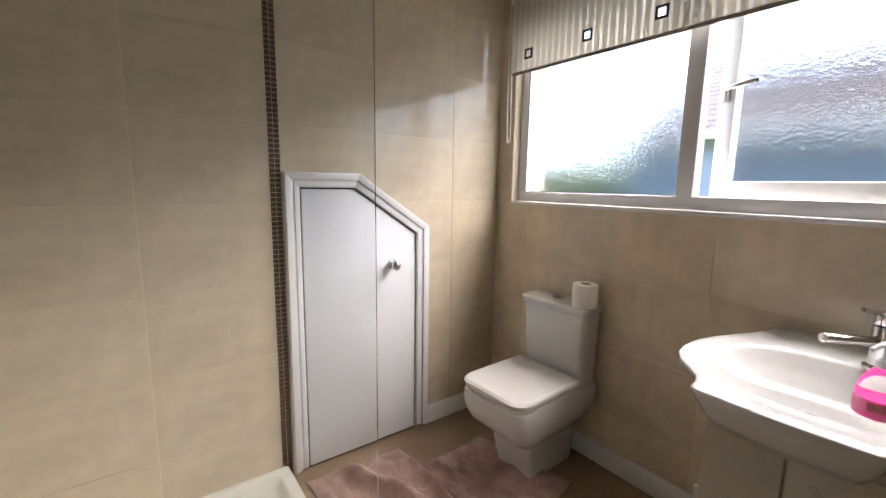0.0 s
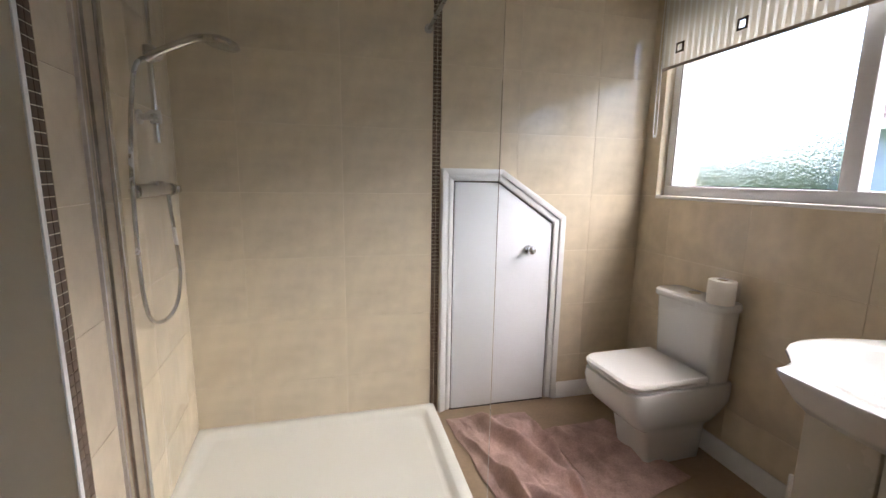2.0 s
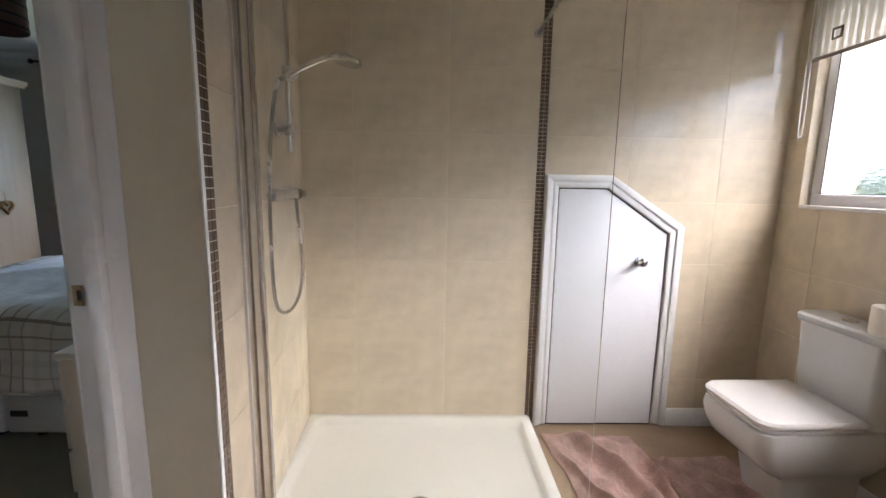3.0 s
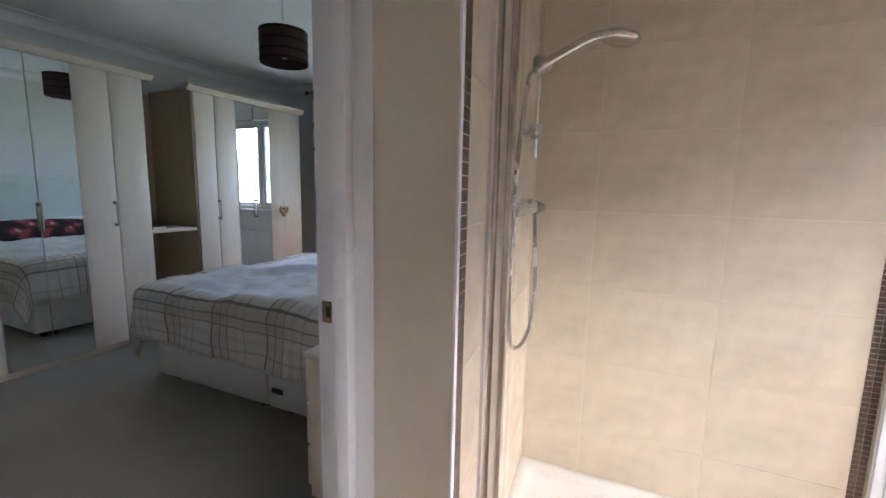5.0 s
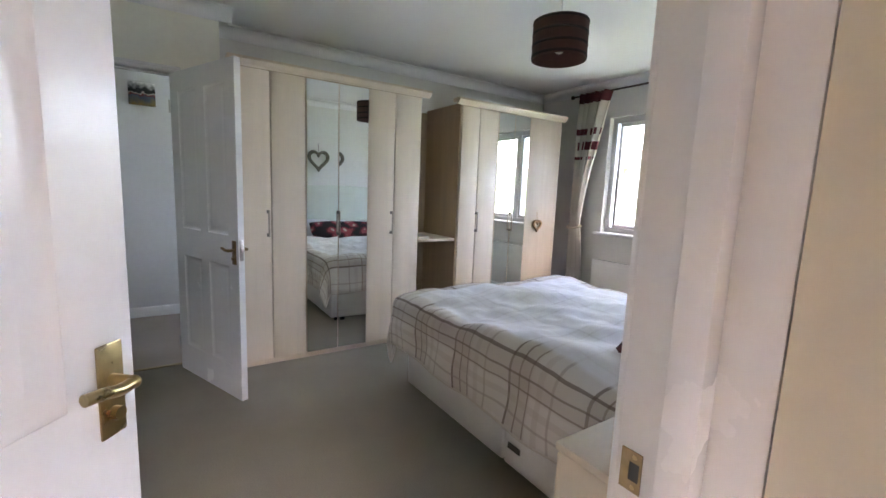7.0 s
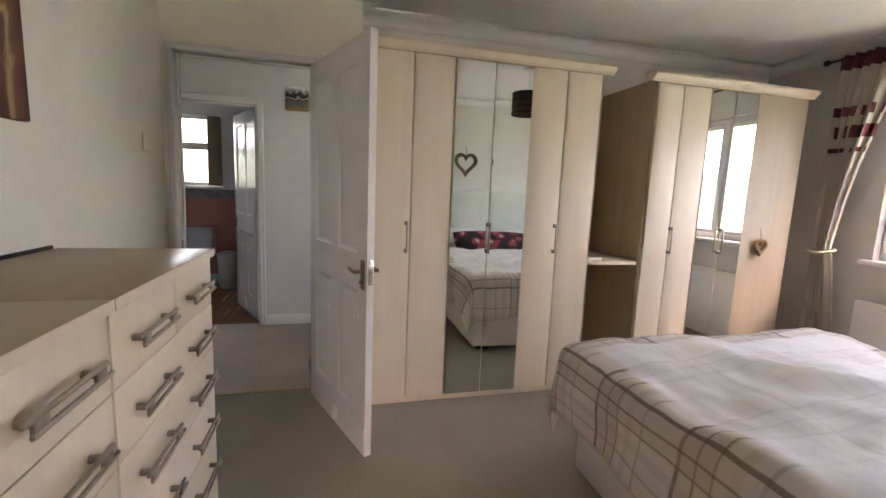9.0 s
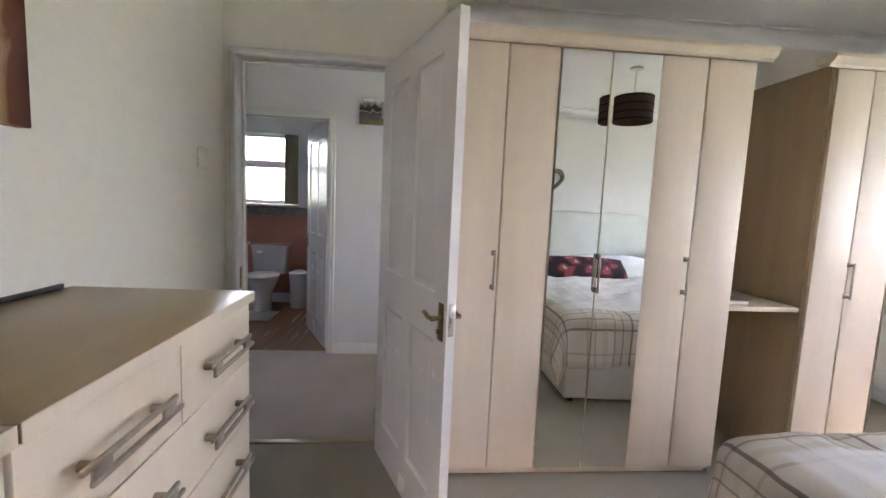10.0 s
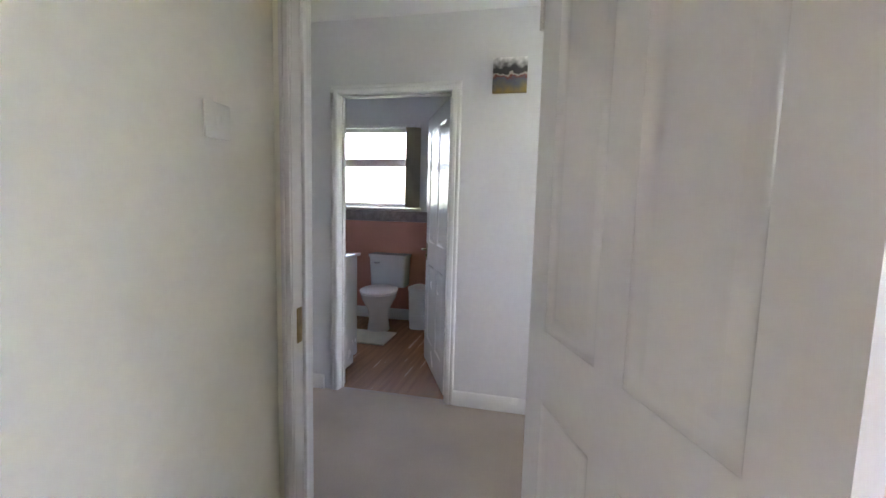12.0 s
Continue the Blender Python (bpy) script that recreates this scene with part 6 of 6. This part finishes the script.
# ---- outside ----
GZ0 = -0.25
GRASS = mat("grass", (0.07, 0.11, 0.035), 0.95, vary=0.3, scale=0.6, fine=20, bump=0.6, bump_scale=40)
solid("ground", box(B(), (-400, -400, GZ0 - 0.3), (400, 400, GZ0)), GRASS, "lawn and fields round the house", "ground", "structure", smooth=None)
PLINTH = mat("rendered plinth", (0.45, 0.42, 0.38), 0.9, bump=0.3)
solid("wall_plinth", box(B(), (B2X - 0.2, -1.75, GZ0), (EX + 0.25, BNY + 0.25, -0.105)), PLINTH, "rendered plinth below the floors", "wall", "structure", smooth=None)
# unseen; the deep north overhang is added to keep steep light off the wardrobes
solid("roof", box(B(), (B2X - 0.5, -2.1, HC + 0.13), (EX + 0.32, BNY + 0.80, HC + 0.30)), mat("grey flat roof", (0.12, 0.12, 0.12), 0.9), "unseen flat roof, north overhang added to block steep light", "roof", "structure", smooth=None)

# neighbouring bungalow
nb = thing("bungalow", (9.0, 1.3, GZ0 + 0.40), "pale rendered bungalow with brown tiled roof", "house")
part("wall", box(B(), (-1.6, -7.0, -0.4), (4.0, 3.55, 2.0)), mat("pale blue render", (0.22, 0.25, 0.31), 0.9, vary=0.05, bump=0.2), nb, smooth=None)
ROOFT = mat("brown roof tiles", (0.018, 0.012, 0.012), 0.85, vary=0.3, scale=6, fine=40, bump=0.4, bump_scale=30, island=0.3)
bm = B()
for k in range(15):
    x0, x1 = -2.0 + k * 0.22, -2.0 + (k + 1) * 0.22 + 0.03
    z0, z1 = 1.92 + k * 0.115, 1.92 + (k + 1) * 0.115
    for j in range(44):
        y0 = -7.3 + j * 0.25
        prism(bm, [(x0, z0), (x1, z1 + 0.01), (x1, z1 - 0.02), (x0, z0 - 0.045)], "y", y0, y0 + 0.243)
rf = part("roof", bm, ROOFT, nb, smooth=None)
tagged(rf, kind="stuff")
part("gable_fill", prism(B(), [(-1.6, 1.99), (1.2, 3.45), (4.0, 1.99)], "y", -6.95, 3.5), mat("gable render", (0.6, 0.6, 0.6), 0.9), nb, smooth=None)
part("gutter", cyl(B(), (-2.03, -7.3, 1.88), (-2.03, 3.7, 1.88), 0.06, seg=10), UPVC, nb)


def foliage(bm, c, r, n, leaf, rng, squash=(1, 1, 1)):
    for _ in range(n):
        d = Vector((rng.gauss(0, 1), rng.gauss(0, 1), rng.gauss(0, 1))).normalized()
        k = rng.uniform(0.45, 1.0) ** 0.5 * (1 + 0.25 * noise.noise(d * 2.2 + Vector(c)))
        p = Vector(c) + Vector((d.x * squash[0], d.y * squash[1], d.z * squash[2])) * r * k
        a = Euler((rng.uniform(0, 6.3), rng.uniform(0, 6.3), rng.uniform(0, 6.3))).to_matrix()
        s = leaf * rng.uniform(0.6, 1.4)
        q = [p + a @ Vector(v) for v in ((-s, 0, 0), (0, -s * 0.45, s * 0.1), (s, 0, 0), (0, s * 0.45, s * 0.1))]
        bm.faces.new([bm.verts.new(v) for v in q])


LEAF = mat("green leaves", (0.045, 0.085, 0.025), 0.8, vary=0.35, scale=3, island=0.5)
BARK = mat("bark", (0.10, 0.075, 0.05), 0.95, vary=0.25, bump=0.8, bump_scale=40)
rng = random.Random(4)
hd = thing("hedge", (9.4, 8.2, GZ0), "clipped green garden hedge", "hedge")
bm = B()
for k in range(16):
    foliage(bm, (rng.uniform(-0.4, 0.4), -2.9 + k * 0.5, rng.uniform(1.1, 1.6)), 0.62, 330, 0.085, rng)
    foliage(bm, (0, -2.9 + k * 0.5, 0.5), 0.6, 160, 0.085, rng)
part("hedge_core", box(B(), (-0.3, -3.2, 0.1), (0.3, 4.9, 1.75), 0.1), LEAF, hd)
part("hedge_leaves", bm, LEAF, hd, smooth=None)
bm = B()
for k in range(16):
    cyl(bm, (0, -2.9 + k * 0.5, 0.0), (0.05, -2.9 + k * 0.5, 1.0), 0.03, 0.012, seg=6)
part("stems", bm, BARK, hd)


def tree(at, h, r, seed, label):
    g = random.Random(seed)
    o = thing("tree", at, label, "tree", "garden trees")
    bm = B()
    tops = []
    cyl(bm, (0, 0, 0), (0.05, 0.03, h * 0.55), 0.16, 0.09, seg=10)
    for k in range(8):
        a = 2 * math.pi * k / 8 + g.uniform(-0.3, 0.3)
        z = h * g.uniform(0.32, 0.55)
        e = (math.cos(a) * r * g.uniform(0.4, 0.75), math.sin(a) * r * g.uniform(0.4, 0.75), z + h * g.uniform(0.12, 0.4))
        cyl(bm, (0.03, 0.02, z), e, 0.06, 0.02, seg=7)
        tops.append(e)
    part("trunk", bm, BARK, o)
    bm = B()
    for e in tops + [(0, 0, h * 0.85), (0.3, -0.2, h * 0.7)]:
        foliage(bm, e, r * g.uniform(0.38, 0.55), 420, 0.13, g, (1, 1, 0.8))
    part("crown", bm, LEAF, o, smooth=None)
    return o


for k, (x, y, h, r) in enumerate(((-9.5, 30, 4.0, 2.0), (-3.0, 34, 4.4, 2.3), (-19, 44, 3.4, 1.8), (3.5, 32, 4.0, 2.0), (-24, 32, 4.8, 2.4))):
    tree((x, y, GZ0), h, r, 10 + k, "leafy green garden tree")
h2 = thing("house", (-12.0, 42.0, GZ0), "white rendered house with a pale roof", "house")
part("wall", box(B(), (-4, -3, 0), (4, 3, 2.6)), mat("white house render", (0.74, 0.73, 0.70), 0.9), h2, smooth=None)
part("roof", prism(B(), [(-3.4, 2.55), (0, 4.4), (3.4, 2.55)], "x", -4.3, 4.3), mat("grey roof slates", (0.20, 0.19, 0.19), 0.8, vary=0.2, scale=3), h2, smooth=None)
for x in (-2.6, 0.0, 2.6):
    w = part("window", box(B(), (x - 0.6, -3.04, 0.9), (x + 0.6, -2.99, 2.0), 0.01), UPVC, h2)
    part("pane", box(B(), (x - 0.52, -3.05, 0.98), (x + 0.52, -3.041, 1.92)), mat("dark window glass", (0.05, 0.06, 0.07), 0.1), w)
# wooded hills far off
HILL = mat("wooded hill", (0.05, 0.08, 0.045), 0.95, vary=0.3, scale=0.05, fine=0.6, bump=0.5, bump_scale=0.5)
bm = B()
n = 80
rows = []
for j, (d, hh) in enumerate(((150, -1), (190, 9), (240, 22), (300, 31), (340, -1))):
    rows.append([(d * math.cos(2 * math.pi * i / n), d * math.sin(2 * math.pi * i / n), GZ0 - 0.2 + max(-1, hh * (0.75 + 0.5 * noise.noise((3 * math.cos(2 * math.pi * i / n), 3 * math.sin(2 * math.pi * i / n), j * 0.3)))) ) for i in range(n)])
loft(bm, rows, cap=False)
solid("backdrop_hills", bm, HILL, "wooded hills on the horizon", "hills", "structure", smooth=60)


# ---- tiles ----
def subtract(r, h):
    """Rectangle r = (u0, u1, z0, z1) less the hole h, as rectangles."""
    u0, u1, z0, z1 = r
    a0, a1, b0, b1 = max(u0, h[0]), min(u1, h[1]), max(z0, h[2]), min(z1, h[3])
    if a0 >= a1 or b0 >= b1:
        return [r]
    out = []
    if z0 < b0:
        out.append((u0, u1, z0, b0))
    if b1 < z1:
        out.append((u0, u1, b1, z1))
    if u0 < a0:
        out.append((u0, a0, b0, b1))
    if a1 < u1:
        out.append((a1, u1, b0, b1))
    return out


tile_meshes = {}


def tile(parent, axis, face, side, u0, u1, z0, z1):
    """One tile with eased edges; alike tiles share a mesh."""
    g = 0.0011
    w, h = round(u1 - u0 - 2 * g, 4), round(z1 - z0 - 2 * g, 4)
    if w < 0.01 or h < 0.01:
        return
    key = (axis, side, w, h)
    if key not in tile_meshes:
        e = 0.0006
        bm = B()
        d = side * TF
        lo = [(0, 0), (w, 0), (w, h), (0, h)]
        hi = [(e, e), (w - e, e), (w - e, h - e), (e, h - e)]

        def P(p, dd):
            return (dd, p[0], p[1]) if axis == "x" else (p[0], dd, p[1])
        rings = [[P(p, side * 0.0) for p in lo], [P(p, d - side * e * 0.6) for p in lo], [P(p, d) for p in hi]]
        loft(bm, rings, cap=False)
        bm.faces.new([bm.verts.new(P(p, d)) for p in hi])
        tile_meshes[key] = mesh_of("tile", bm, TILE)
    ob = new("tile", tile_meshes[key])
    ob.parent = parent
    ob.location = (face, u0 + g, z0 + g) if axis == "x" else (u0 + g, face, z0 + g)


def tiling(parent, axis, face, side, us, zs, hole=None):
    for a, b in zip(us, us[1:]):
        for c, d in zip(zs, zs[1:]):
            for r in (subtract((a, b, c, d), hole) if hole else [(a, b, c, d)]):
                tile(parent, axis, face, side, *r)


ZS = [0.0, 0.26, 0.57, 0.88, 1.19, 1.50, 1.81, 2.12, HC]
STRIP_N = (0.678, 0.722)
tiling(wall_bn, "y", NY, -1, [SWX + TF, -0.21, 0.245, STRIP_N[0]], ZS)
tiling(wall_bn, "y", NY, -1, [STRIP_N[1], 1.135, 1.585, EX - TF], ZS)
tiling(wall_be, "x", EX, -1, [-0.9, -0.53, -0.08, 0.37, 0.82, 1.27, 1.72, 2.17, NY - TF], ZS, BW)
STRIP_W = (EXT_Y + 0.012, EXT_Y + 0.062)
tiling(shower_face, "x", SWX, 1, [STRIP_W[1], 1.95, NY - TF], ZS)
part("plaster_face", prism(B(), [(BX1 + 0.026, 1.4235), (BX1 + 0.026, 1.4255), (SEX - 0.002, SEY - 0.0005), (SEX - 0.002, SEY - 0.0025)], "z", 0.0, HC), PLASTER, wall_shower, "smooth cream painted face")
tiling(wall_part, "x", BX1, 1, [-0.9, -0.53, -0.08, 0.37, DOOR_S - 0.066], ZS)
tiling(wall_bs, "y", -0.9, 1, [BX1 + TF, -0.3, 0.15, 0.6, 1.05, 1.5, EX - TF], ZS)
# tile trims
part("tile_trim", box(B(), (SWX - 0.001, EXT_Y - TF - 0.002, 0.0), (SWX + TF + 0.002, EXT_Y + 0.0115, HC), 0.001, 1), WHITE, shower_face, "white tile trim on the corner")

# mosaic strips, two columns of small glass tiles
piece = {}


def mosaic(parent, axis, face, side, u0, u1, cols, size, near):
    bm = B()
    w = (u1 - u0) / cols
    count = int(HC / size)
    for r in range(count):
        for c in range(cols):
            a, z = u0 + c * w + 0.0012, r * size + 0.0012
            ww, hh = w - 0.0024, size - 0.0024
            lo_, hi_ = sorted((0.0, side * (TF + 0.0005)))
            if near[0] <= z <= near[1]:
                key = (axis, side, round(ww, 4), round(hh, 4))
                if key not in piece:
                    piece[key] = mesh_of("mosaic_tile", box(B(), (lo_, 0, 0), (hi_, ww, hh)) if axis == "x" else box(B(), (0, lo_, 0), (ww, hi_, hh)), MOSAIC)
                ob = new("mosaic_tile", piece[key])
                ob.parent = parent
                ob.location = (face, a, z) if axis == "x" else (a, face, z)
            else:
                box(bm, (face + lo_, a, z), (face + hi_, a + ww, z + hh)) if axis == "x" else box(bm, (a, face + lo_, z), (a + ww, face + hi_, z + hh))
    st_ = part("mosaic_strip", bm, MOSAIC, parent, "strip of dark brown glass mosaic", smooth=None)
    tagged(st_, kind="stuff")


mosaic(wall_bn, "y", NY, -1, STRIP_N[0], STRIP_N[1], 2, 0.019, (0.0, 2.05))
mosaic(shower_face, "x", SWX, 1, STRIP_W[0] + 0.001, STRIP_W[1] - 0.001, 2, 0.027, (0.2, 2.2))
